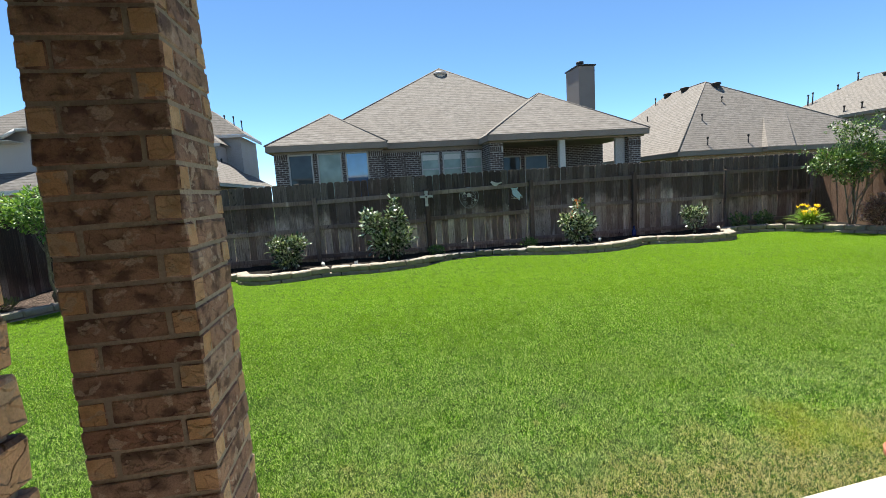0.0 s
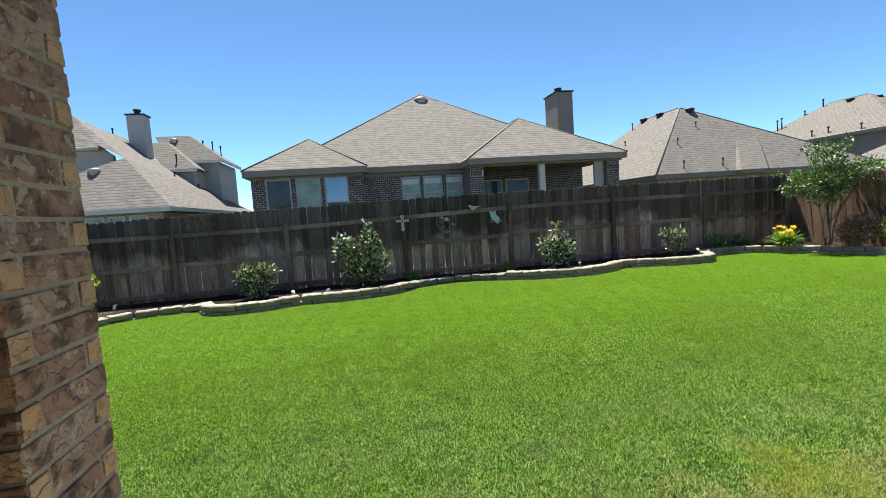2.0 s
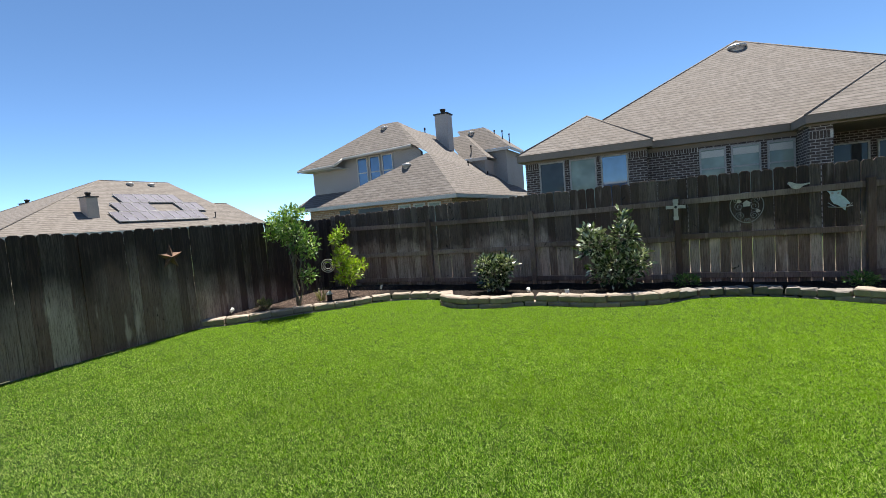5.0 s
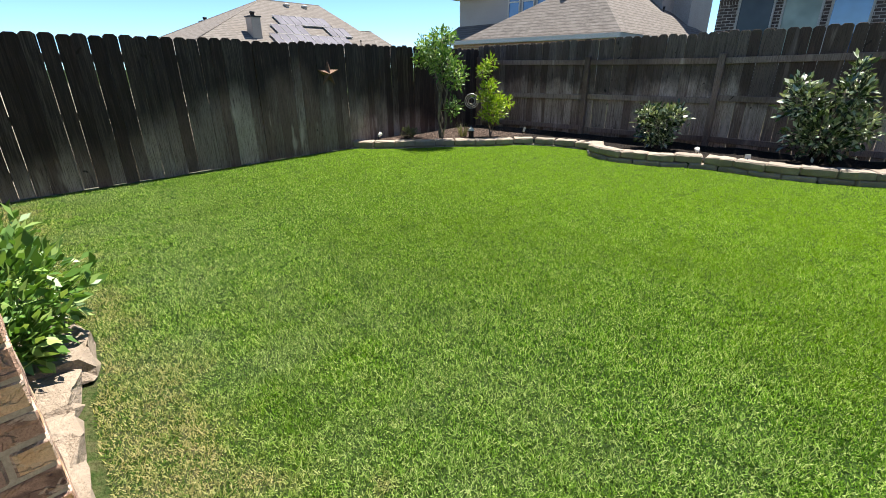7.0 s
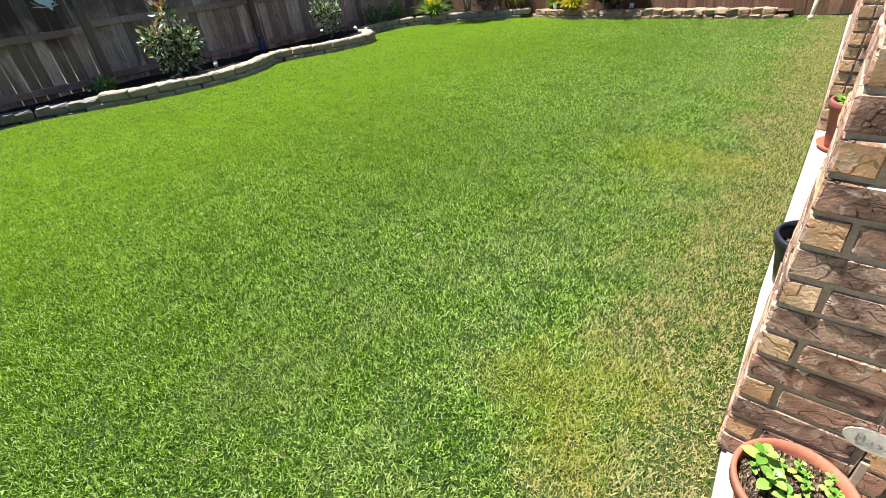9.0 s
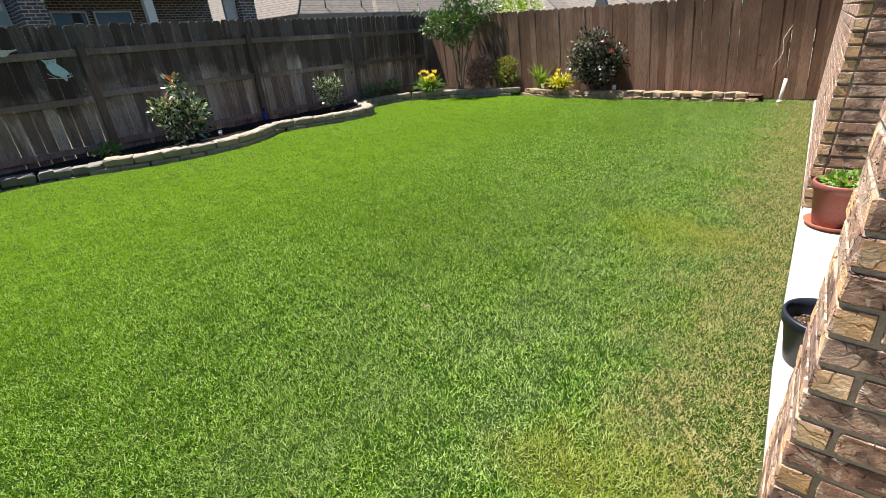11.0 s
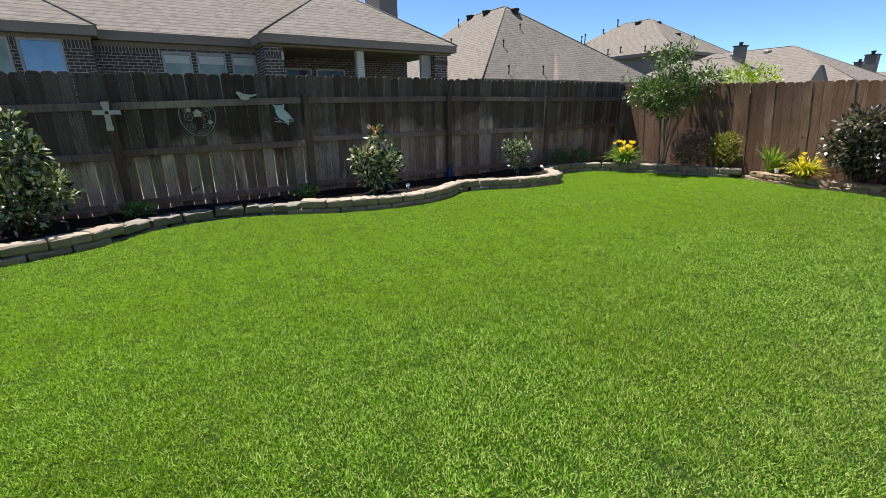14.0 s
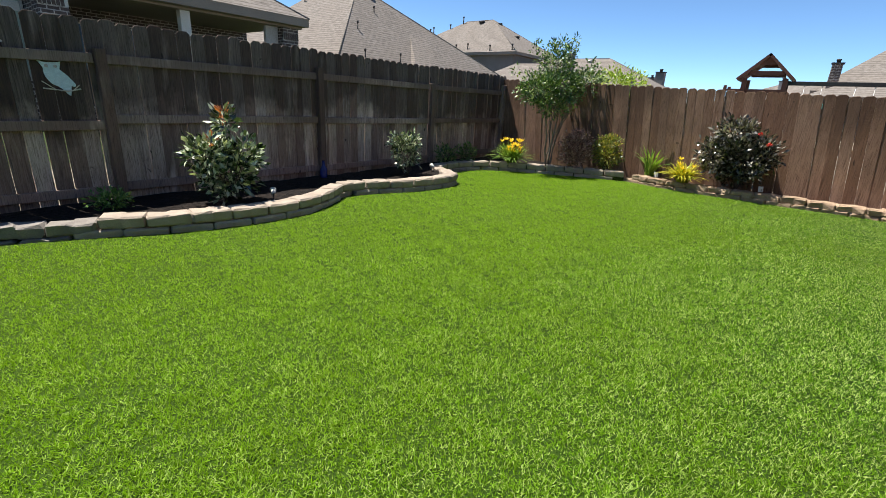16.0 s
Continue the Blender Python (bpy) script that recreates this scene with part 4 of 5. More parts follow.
for x, y, z, h in ((20.3, 33.4, 6.65, 0.45), (18.7, 32.0, 5.3, 0.3), (20.95, 27.8, 5.8, 0.25), (18.5, 26.45, 4.5, 0.35), (17.5, 24.78, 2.95, 0.4), (20.1, 24.82, 3.0, 0.4)):
    stack(hb, x, y, z, h, 0.035)

# Farther roofs to the right.
hc = thing("house", (0, 0, 0), "far two-storey house with grey siding and hip roof", "house")
part("wall", boxed(41.6, 51.4, 30.3, 45.4, 0, 5.75), SIDING_DARK, hc)
roof(hc, 41, 52, 29.7, 46, 5.9, (46.4, 36, 9.7), (46.4, 39.5, 9.7))
for x, y, z, h in ((43.5, 42.4, 7.59, 1.0), (43.7, 42.1, 7.77, 1.0), (46.0, 39.7, 9.36, 0.7), (45.2, 40.9, 8.82, 0.4), (41.4, 37.1, 6.16, 0.45), (41.5, 35.7, 6.24, 0.45), (41.2, 32.8, 5.99, 0.45), (41.2, 30.3, 6.02, 0.45)):
    stack(hc, x, y, z, h, 0.06)
vent(hc, 46.0, 37.2, 9.45, 0.36, DARK_METAL)
vent(hc, 46.7, 35.4, 9.25, 0.36, DARK_METAL)
vent(hc, 46.5, 33.0, 7.85, 0.36, DARK_METAL)
hd = thing("house", (0, 0, 0), "low house with a brown hip roof and brick chimney", "house")
part("wall", boxed(39.6, 49, 16.4, 33, -0.1, 2.2), BRICK_TAN, hd)
roof(hd, 39, 49.5, 15.8, 34, 2.4, (44.5, 22.0, 5.5), (44.5, 28.2, 5.5), TRIM_LIGHT)
roof(hd, 36, 43.5, 20.3, 33, 2.4, (39.8, 24.6, 4.7), (39.8, 29, 4.7), TRIM_LIGHT)
chimney(hd, 40.0, 40.7, 23.65, 24.35, 3.2, 5.45, SIDING_DARK)
vent(hd, 44.0, 23.6, 5.2, 0.3)
vent(hd, 44.0, 26.2, 5.2, 0.3)
# Small dark gable in front of the house, likely a separate playhouse roof.
bm = bmesh.new()
poly(bm, (38.4, 17.3, 2.0), (38.4, 18.6, 2.0), (38.4, 17.95, 3.6))
poly(bm, (38.4, 17.3, 2.0), (38.4, 17.95, 3.6), (39.0, 17.95, 3.6), (39.0, 17.3, 2.0))
poly(bm, (38.4, 18.6, 2.0), (38.4, 17.95, 3.6), (39.0, 17.95, 3.6), (39.0, 18.6, 2.0))
part("dormer", bm, SIDING_DARK, hd)
hf = thing("house", (0, 0, 0), "far house with two tall chimneys", "house")
part("wall", boxed(61, 75, 16, 30, -0.1, 2.0), BRICK_TAN, hf)
roof(hf, 60, 76, 15, 31, 2.2, (68, 22, 4.2), (68, 25, 4.2), TRIM_LIGHT)
chimney(hf, 61.5, 62.2, 22.3, 23.0, 1.5, 4.95, SIDING_DARK)
chimney(hf, 60.5, 61.4, 21.05, 22.0, 1.5, 5.5, SIDING_DARK)
he = thing("house", (0, 0, 0), "brick house with a brown shingle roof and dark chimney", "house")
part("wall", boxed(40.6, 55, -12, 6.2, -0.1, 3.2), BRICK_DARK, he)
roof(he, 40, 56, -14, 7.0, 3.0, (47.0, -4.0, 7.6), (47.0, 1.5, 7.6))
roof(he, 38, 46, -2, 7.2, 2.6, (42, 1.5, 4.2), (42, 4.0, 4.2))
chimney(he, 39.8, 40.4, 5.7, 6.25, 2.0, 4.6, BRICK_DARK)
hg = thing("house", (0, 0, 0), "far pale roof with a slim chimney", "house")
part("wall", boxed(60.5, 74, 2, 15, -0.1, 2.2), BRICK_TAN, hg)
roof(hg, 60, 75, 1, 16, 2.3, (67, 7, 4.8), (67, 10, 4.8), TRIM_LIGHT)
chimney(hg, 60.4, 61.2, 9.2, 9.9, 1.5, 4.7, SIDING)

# ---- plants ----
GREENS = {
    # Whitish top tones paint sun glints into the leaves; near-black ones their shade.
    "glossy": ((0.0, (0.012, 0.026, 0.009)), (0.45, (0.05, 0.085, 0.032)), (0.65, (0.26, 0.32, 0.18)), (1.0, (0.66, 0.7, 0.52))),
    "lime": ((0.0, (0.12, 0.22, 0.012)), (0.5, (0.28, 0.42, 0.022)), (1.0, (0.48, 0.58, 0.06))),
    "tree": ((0.0, (0.05, 0.12, 0.02)), (0.6, (0.13, 0.26, 0.045)), (1.0, (0.36, 0.48, 0.15))),
    "myrtle": ((0.0, (0.02, 0.055, 0.012)), (0.6, (0.07, 0.15, 0.025)), (1.0, (0.3, 0.38, 0.1))),
    "plum": ((0.0, (0.09, 0.035, 0.03)), (0.55, (0.3, 0.14, 0.115)), (1.0, (0.62, 0.43, 0.36))),
    "gold": ((0.0, (0.06, 0.12, 0.02)), (0.55, (0.22, 0.24, 0.04)), (1.0, (0.5, 0.4, 0.08))),
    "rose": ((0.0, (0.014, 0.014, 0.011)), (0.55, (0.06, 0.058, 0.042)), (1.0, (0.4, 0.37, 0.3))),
    "strap": ((0.0, (0.08, 0.17, 0.02)), (0.6, (0.19, 0.32, 0.04)), (1.0, (0.38, 0.48, 0.1))),
    "yellow_strap": ((0.0, (0.2, 0.28, 0.02)), (0.5, (0.48, 0.45, 0.03)), (1.0, (0.7, 0.58, 0.06))),
    "dry": ((0.0, (0.08, 0.09, 0.04)), (1.0, (0.24, 0.23, 0.12))),
    "mint": ((0.0, (0.1, 0.24, 0.03)), (1.0, (0.3, 0.5, 0.1))),
}
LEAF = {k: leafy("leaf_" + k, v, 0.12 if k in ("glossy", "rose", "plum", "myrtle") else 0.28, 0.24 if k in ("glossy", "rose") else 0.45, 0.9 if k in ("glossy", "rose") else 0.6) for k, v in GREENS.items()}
NEW_GROWTH = leafy("leaf_red", ((0.0, (0.3, 0.07, 0.03)), (1.0, (0.55, 0.22, 0.1))), 0.35)
PETAL_YELLOW = leafy("petal_yellow", ((0.0, (0.75, 0.42, 0.01)), (1.0, (0.85, 0.62, 0.03))), 0.3)
PETAL_RED = leafy("petal_red", ((0.0, (0.5, 0.015, 0.015)), (1.0, (0.65, 0.05, 0.04))), 0.3)
BARK = plain("bark", (0.2, 0.155, 0.115), (0.33, 0.27, 0.21), 14, 0.9, 110, 0.7, 0.006)
BARK_DARK = plain("dark_bark", (0.07, 0.05, 0.038), (0.11, 0.085, 0.065), 14, 0.9, 110, 0.7, 0.006)


def quads(name, v, material):
    n = len(v)
    me = bpy.data.meshes.new(name)
    me.vertices.add(4 * n)
    me.vertices.foreach_set("co", np.ascontiguousarray(v, np.float32).ravel())
    me.loops.add(4 * n)
    me.loops.foreach_set("vertex_index", np.arange(4 * n, dtype=np.int32))
    me.polygons.add(n)
    me.polygons.foreach_set("loop_start", np.arange(0, 4 * n, 4, dtype=np.int32))
    me.polygons.foreach_set("loop_total", np.full(n, 4, np.int32))
    me.update(calc_edges=True)
    me.materials.append(material)
    return me


def leaves(clumps, size, rng, slim=0.42, up=0.35):
    """Folded leaves round the clumps: (x, y, z, radius, radius in height, count)."""
    out = []
    for x, y, z, r, rz, n in clumps:
        d = rng.normal(size=(n, 3))
        d /= np.linalg.norm(d, axis=1)[:, None]
        reach = rng.uniform(0.25, 1.0, n) ** 0.6
        lump = 0.82 + 0.3 * np.sin(5 * d[:, 0] + 3 * d[:, 2] + 7 * x) * np.cos(4 * d[:, 1] + z * 5)
        p = np.array([x, y, z]) + d * (reach * lump)[:, None] * np.array([r, r, rz])
        tip = d + rng.normal(scale=0.55, size=(n, 3)) + np.array([0, 0, up])
        tip /= np.linalg.norm(tip, axis=1)[:, None]
        side = np.cross(tip, rng.normal(size=(n, 3)) + np.array([0, 0, 1.3]))
        side /= np.linalg.norm(side, axis=1)[:, None] + 1e-9
        nor = np.cross(side, tip)
        s = (size * rng.uniform(0.6, 1.25, n))[:, None]
        mid = p + tip * s * 0.5 + nor * s * 0.08
        out.append(np.stack([p, mid + side * s * slim * 0.5, p + tip * s, mid - side * s * slim * 0.5], 1))
    return np.concatenate(out)


def straps(x, y, z, n, length, width, rng, spread=0.9):
    """Arching strap leaves from one crown."""
    out = []
    for k in range(n):
        a = rng.uniform(0, 2 * np.pi)
        ln, out_by = length * rng.uniform(0.6, 1.1), rng.uniform(0.25, 1.0) * spread
        way, side = np.array([np.cos(a), np.sin(a), 0]), np.array([-np.sin(a), np.cos(a), 0])
        base = np.array([x, y, z]) + way * rng.uniform(0, 0.06) + side * rng.uniform(-0.05, 0.05)
        last = None
        for i in range(6):
            f = i / 5
            c = base + way * ln * out_by * 0.75 * f**1.3 + np.array([0, 0, ln * (f * 1.0 - out_by * 0.62 * f * f)])
            w = width * (1 - 0.9 * f**2) * 0.5
            here = (c - side * w, c + side * w)
            if last is not None:
                out.append(np.stack([last[0], last[1], here[1], here[0]]))
            last = here
    return np.array(out)


def stems(at, count, height, spread, rng, r=0.012, wob=0.05):
    bm = bmesh.new()
    for k in range(count):
        a = rng.uniform(0, 2 * math.pi)
        top = Vector((math.cos(a) * spread * rng.uniform(0.3, 1), math.sin(a) * spread * rng.uniform(0.3, 1), height * rng.uniform(0.75, 1)))
        b = Vector((math.cos(a), math.sin(a), 0)) * rng.uniform(0, 0.05)
        pts = [b + (top - b) * (i / 4) + Vector((rng.uniform(-wob, wob), rng.uniform(-wob, wob), 0)) * (i > 0) for i in range(5)]
        tube(bm, pts, [r * (1 - 0.16 * i) for i in range(5)], 6)
    return bm


rp = np.random.default_rng(77)
rq = random.Random(78)


def shrub(name, at, clumps, size, leaf, label, stem_count=9, height=0.5, spread=0.25, up=0.35, category="shrub", bark=BARK_DARK, r=0.008):
    t = thing(name, at, label, category)
    part("stems", stems(at, stem_count, height, spread, rq, r), bark, t)
    part("foliage", quads("foliage", leaves(clumps, size, rp, up=up), leaf), None, t)
    return t


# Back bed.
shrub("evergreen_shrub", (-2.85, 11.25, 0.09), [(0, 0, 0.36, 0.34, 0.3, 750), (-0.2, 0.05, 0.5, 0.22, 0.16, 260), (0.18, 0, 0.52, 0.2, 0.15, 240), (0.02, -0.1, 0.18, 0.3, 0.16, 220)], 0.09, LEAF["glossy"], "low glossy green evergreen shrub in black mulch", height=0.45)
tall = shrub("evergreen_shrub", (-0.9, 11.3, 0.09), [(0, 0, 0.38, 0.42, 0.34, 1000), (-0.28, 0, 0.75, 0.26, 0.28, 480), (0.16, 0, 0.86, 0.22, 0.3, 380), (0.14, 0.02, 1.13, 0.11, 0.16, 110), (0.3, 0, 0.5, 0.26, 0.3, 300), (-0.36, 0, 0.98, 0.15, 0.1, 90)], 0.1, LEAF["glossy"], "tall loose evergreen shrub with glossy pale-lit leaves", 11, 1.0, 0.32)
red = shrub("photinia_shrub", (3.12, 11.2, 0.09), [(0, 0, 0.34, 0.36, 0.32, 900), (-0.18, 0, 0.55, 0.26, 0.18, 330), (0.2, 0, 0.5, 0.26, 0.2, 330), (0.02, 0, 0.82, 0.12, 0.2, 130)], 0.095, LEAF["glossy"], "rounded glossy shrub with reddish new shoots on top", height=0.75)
for shoot in ((0.0, -0.05, 0.92, 0.05, 0.1, 18), (-0.14, -0.05, 0.68, 0.06, 0.06, 14)):
    part("new_shoot", quads("new_shoot", leaves([shoot], 0.07, rp, up=0.9), NEW_GROWTH), None, red, "reddish orange young leaves")
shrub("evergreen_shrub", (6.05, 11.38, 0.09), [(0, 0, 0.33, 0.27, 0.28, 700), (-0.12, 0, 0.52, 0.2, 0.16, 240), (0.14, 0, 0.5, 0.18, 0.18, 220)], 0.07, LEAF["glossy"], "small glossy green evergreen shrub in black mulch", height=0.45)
for x, y, r in ((2.2, 11.62, 0.2), (0.12, 11.7, 0.22), (-2.95, 11.75, 0.2)):
    shrub("fern", (x, y, 0.09), [(0, 0, 0.09, r, 0.12, 420)], 0.05, LEAF["tree"], "low feathery green plant at the fence foot", 5, 0.1, 0.1, category="plant")
for x, y, r in ((7.5, 11.72, 0.26), (8.2, 11.72, 0.24)):
    shrub("low_shrub", (x, y, 0.09), [(0, 0, 0.2, r, 0.2, 500)], 0.06, LEAF["myrtle"], "low dark green shrub in the fence's shade", 6, 0.25, 0.15)


def lily(at, leaf, petals, n, length, label, flowers=9):
    t = thing("daylily", at, label, "flowers")
    part("foliage", quads("foliage", straps(0, 0, 0, n, length, 0.034, rp, 1.25), leaf), None, t)
    bm = stems((0, 0, 0), flowers, length * 0.75, 0.18, rq, 0.004, 0.015)
    part("flower_stalks", bm, leaf, t)
    for k in range(flowers):
        a = rq.uniform(0, 6.28)
        c = Vector((math.cos(a) * rq.uniform(0.02, 0.24), math.sin(a) * rq.uniform(0.02, 0.24), length * rq.uniform(0.38, 0.78)))
        v = []
        for i in range(6):
            b = i * math.pi / 3 + a
            d, s = np.array([math.cos(b), math.sin(b), 0.9]), np.array([-math.sin(b), math.cos(b), 0])
            o = np.array(c)
            v.append(np.stack([o, o + d * 0.028 + s * 0.015, o + d * 0.058 + np.array([0, 0, 0.006]), o + d * 0.028 - s * 0.015]))
        part("flower", quads("flower", np.array(v), petals), None, t, "open yellow blossom")
    return t


lily((8.62, 10.95, 0.1), LEAF["strap"], PETAL_YELLOW, 260, 0.6, "clump of daylilies with orange-yellow flowers", 30)
lily((9.24, 8.02, 0.1), LEAF["yellow_strap"], PETAL_YELLOW, 260, 0.5, "low clump of bright yellow strap leaves and flowers", 5)


def limb(bm, start, end, r0, r1, rng, wob=0.05, n=6):
    pts = [start.lerp(end, i / n) + Vector((rng.uniform(-wob, wob), rng.uniform(-wob, wob), 0)) * (0 < i) for i in range(n + 1)]
    tube(bm, pts, [r0 + (r1 - r0) * i / n for i in range(n + 1)], 7)
    return pts


def small_tree(name, at, tops, clumps, leaf, size, label, r, split, twigs=26, bark=BARK, fine=0.45):
    """Several leaning stems, limbs that fork from them and a leafy crown with gaps."""
    t = thing(name, at, label, "tree")
    for top in tops:
        bm = bmesh.new()
        pts = limb(bm, Vector((top[0] * 0.12, top[1] * 0.12, -0.05)), Vector(top), r, r * 0.45, rq, 0.03)
        for k in range(split):
            s = pts[rq.choice((3, 4, 5))]
            c = rq.choice(clumps)
            fork = bmesh.new()
            limb(fork, s, Vector(c[:3]) + Vector((rq.uniform(-0.1, 0.1), rq.uniform(-0.1, 0.1), 0.05)), r * 0.4, r * 0.12, rq, 0.02, 4)
            part("branch", fork, bark, t)
        part("trunk", bm, bark, t)
    extra = []
    for k in range(twigs):
        x, y, z, cr, cz, n = rq.choice(clumps)
        a = rq.uniform(0, 6.28)
        extra.append((x + math.cos(a) * cr * 1.05, y + math.sin(a) * cr * 1.05, z + rq.uniform(-0.3, 1.1) * cz, 0.1, 0.13, int(26 * fine / 0.45)))
    part("crown", quads("crown", leaves(list(clumps) + extra, size, rp, up=0.3), leaf), None, t)
    return t


small_tree("crape_myrtle", (9.15, 10.45, 0.1), [(-0.2, 0.05, 1.1), (-0.05, -0.12, 1.15), (0.12, 0.1, 1.2), (0.2, -0.15, 1.15)],
           [(-0.42, 0.1, 1.42, 0.5, 0.36, 1900), (0.1, -0.1, 1.5, 0.5, 0.42, 1900), (0.65, -0.3, 1.62, 0.46, 0.3, 1100), (0.1, 0.1, 1.88, 0.4, 0.3, 700), (-0.15, -0.05, 1.12, 0.4, 0.24, 500), (0.05, 0.0, 2.18, 0.16, 0.22, 130), (0.4, 0.0, 2.1, 0.13, 0.24, 100), (-0.25, 0, 2.05, 0.1, 0.22, 70)],
           LEAF["myrtle"], 0.068, "multi-stemmed crape myrtle in the fence corner", 0.022, 4)
shrub("barberry_shrub", (9.2, 9.95, 0.1), [(0, 0, 0.34, 0.4, 0.34, 1700), (0.1, 0, 0.56, 0.3, 0.2, 600), (-0.25, 0, 0.3, 0.2, 0.25, 300)], 0.058, LEAF["plum"], "small plum-coloured barberry shrub", 10, 0.42, 0.22)
shrub("variegated_shrub", (9.5, 9.42, 0.1), [(0, 0, 0.32, 0.35, 0.3, 1300), (0, 0, 0.56, 0.27, 0.14, 420)], 0.058, LEAF["gold"], "rounded yellow-green variegated shrub", 8, 0.4, 0.18)
sago = thing("sago_palm", (9.58, 8.62, 0.1), "young fan of bright green palm fronds", "plant")
part("fronds", quads("fronds", straps(0, 0, 0, 46, 0.7, 0.05, rp, 0.95), LEAF["strap"]), None, sago)
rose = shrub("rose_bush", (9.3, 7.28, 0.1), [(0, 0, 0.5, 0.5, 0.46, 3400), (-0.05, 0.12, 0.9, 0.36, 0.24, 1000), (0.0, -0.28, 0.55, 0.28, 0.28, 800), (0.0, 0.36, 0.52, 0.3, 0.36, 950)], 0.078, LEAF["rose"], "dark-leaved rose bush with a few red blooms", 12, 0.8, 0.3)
for x, y, z in ((-0.3, -0.34, 0.76), (-0.32, -0.2, 0.9)):
    part("bloom", quads("bloom", leaves([(x, y, z, 0.022, 0.015, 16)], 0.03, rp, 0.8), PETAL_RED), None, rose, "red rose bloom")
shrub("back_shrub", (10.7, 9.7, 0), [(0, 0.2, 1.65, 0.5, 0.5, 1100), (0.3, -0.1, 1.75, 0.35, 0.38, 500)], 0.07, LEAF["lime"], "light green shrub showing over the fence", 8, 1.4, 0.3)

# Left corner of the back bed.
small_tree("young_tree", (-6.05, 9.85, 0.09), [(-0.1, 0.1, 1.05), (0.1, 0.1, 0.95), (-0.05, -0.05, 1.15)],
           [(-0.35, 0.2, 1.45, 0.36, 0.26, 650), (0.0, 0.1, 1.25, 0.3, 0.32, 620), (-0.1, 0.1, 1.65, 0.24, 0.16, 280), (0.22, 0.15, 1.05, 0.2, 0.26, 260), (0.15, 0.1, 0.55, 0.13, 0.2, 120), (-0.5, 0.25, 1.3, 0.25, 0.2, 260)],
           LEAF["tree"], 0.075, "young broad-leaved tree with pale trunk beside the board fence", 0.024, 4, 14)
small_tree("golden_shrub", (-5.62, 10.72, 0.09), [(0, 0, 0.8), (0.08, 0, 0.5), (-0.08, 0.05, 0.6)],
           [(0.03, 0, 0.42, 0.27, 0.18, 420), (0.14, 0, 0.6, 0.2, 0.14, 260), (-0.12, 0, 0.66, 0.15, 0.13, 170), (-0.06, 0, 0.86, 0.16, 0.12, 190), (-0.2, 0, 1.12, 0.15, 0.11, 150), (-0.12, 0, 1.24, 0.09, 0.08, 60)],
           LEAF["lime"], 0.075, "upright lime-green shrub in the corner bed", 0.014, 3, 8)
shrub("dry_grass", (-6.5, 9.5, 0.09), [(0, 0, 0.1, 0.15, 0.11, 160)], 0.07, LEAF["dry"], "small greyish tuft in the mulch", 4, 0.12, 0.08, 1.2, "plant")
spiky = thing("spiky_grass", (-5.98, 10.35, 0.09), "spiky pale green grass clump", "plant")
part("foliage", quads("foliage", straps(0, 0, 0, 44, 0.34, 0.012, rp, 0.7), LEAF["dry"]), None, spiky)

# By the patio.
shrub("boxwood_shrub", (-3.35, 3.7, 0.05), [(0.08, 0.06, 0.3, 0.46, 0.3, 1500), (0.36, 0.06, 0.2, 0.26, 0.19, 600), (-0.5, 0.05, 0.3, 0.42, 0.3, 1000)], 0.085, LEAF["tree"], "dense leafy green shrub behind the limestone edging", 10, 0.4, 0.3)

# ---- pots on the patio ----
TERRACOTTA = plain("terracotta", (0.4, 0.14, 0.085), (0.31, 0.105, 0.065), 9, 0.7, 120, 0.25, 0.003)
GLAZED = plain("glazed_clay", (0.33, 0.11, 0.09), (0.25, 0.08, 0.065), 6, 0.4, 80, 0.15, 0.002)
BLACK_PLASTIC = plain("black_plastic", (0.012, 0.016, 0.03), (0.02, 0.024, 0.038), 5, 0.4, 100, 0.1, 0.001)
SOIL = mulch_material("potting_soil", (0.05, 0.03, 0.02), (0.14, 0.09, 0.06), (0.36, 0.28, 0.2), size=3.2)


def pot(name, at, r, h, material, label, saucer=None, fill=0.82, ribs=False):
    t = thing(name, at, label, "plant pot")
    lift = 0.02 if saucer else 0.0
    wall = [(0.02, 0.0), (r * 0.68, 0.0), (r * 0.7, 0.01), (r * 0.93, h * 0.8), (r, h * 0.81), (r * 1.02, h * 0.97), (r, h), (r * 0.93, h), (r * 0.9, h * 0.86), (r * 0.66, 0.04), (0.01, 0.04)]
    if ribs:
        wall[3:4] = [(r * 0.78, h * 0.3), (r * 0.765, h * 0.32), (r * 0.85, h * 0.55), (r * 0.835, h * 0.57), (r * 0.93, h * 0.8)]
    part("pot", lathe(bmesh.new(), [(a, b + lift) for a, b in wall], 40), material, t)
    soil = bmesh.new()
    rings = [[soil.verts.new((r * 0.885 * f * math.cos(i * math.pi / 18), r * 0.885 * f * math.sin(i * math.pi / 18), lift + h * fill + rq.uniform(-0.006, 0.008))) for i in range(36)] for f in (0.02, 0.25, 0.5, 0.75, 1.0)]
    for a, b in zip(rings, rings[1:]):
        for i in range(36):
            soil.faces.new((a[i], a[(i + 1) % 36], b[(i + 1) % 36], b[i]))
    soil.faces.new(rings[0])
    part("soil", soil, SOIL, t)
    if saucer:
        part("saucer", lathe(bmesh.new(), ((0.01, 0), (r * 0.85, 0), (r * 1.0, 0.035), (r * 0.96, 0.035), (r * 0.8, 0.012), (0.01, 0.012)), 36), saucer, t)
    return t


basil = pot("flower_pot", (1.0, 3.665, SLAB_TOP), 0.124, 0.168, TERRACOTTA, "round terracotta pot with young basil plants", ribs=True)


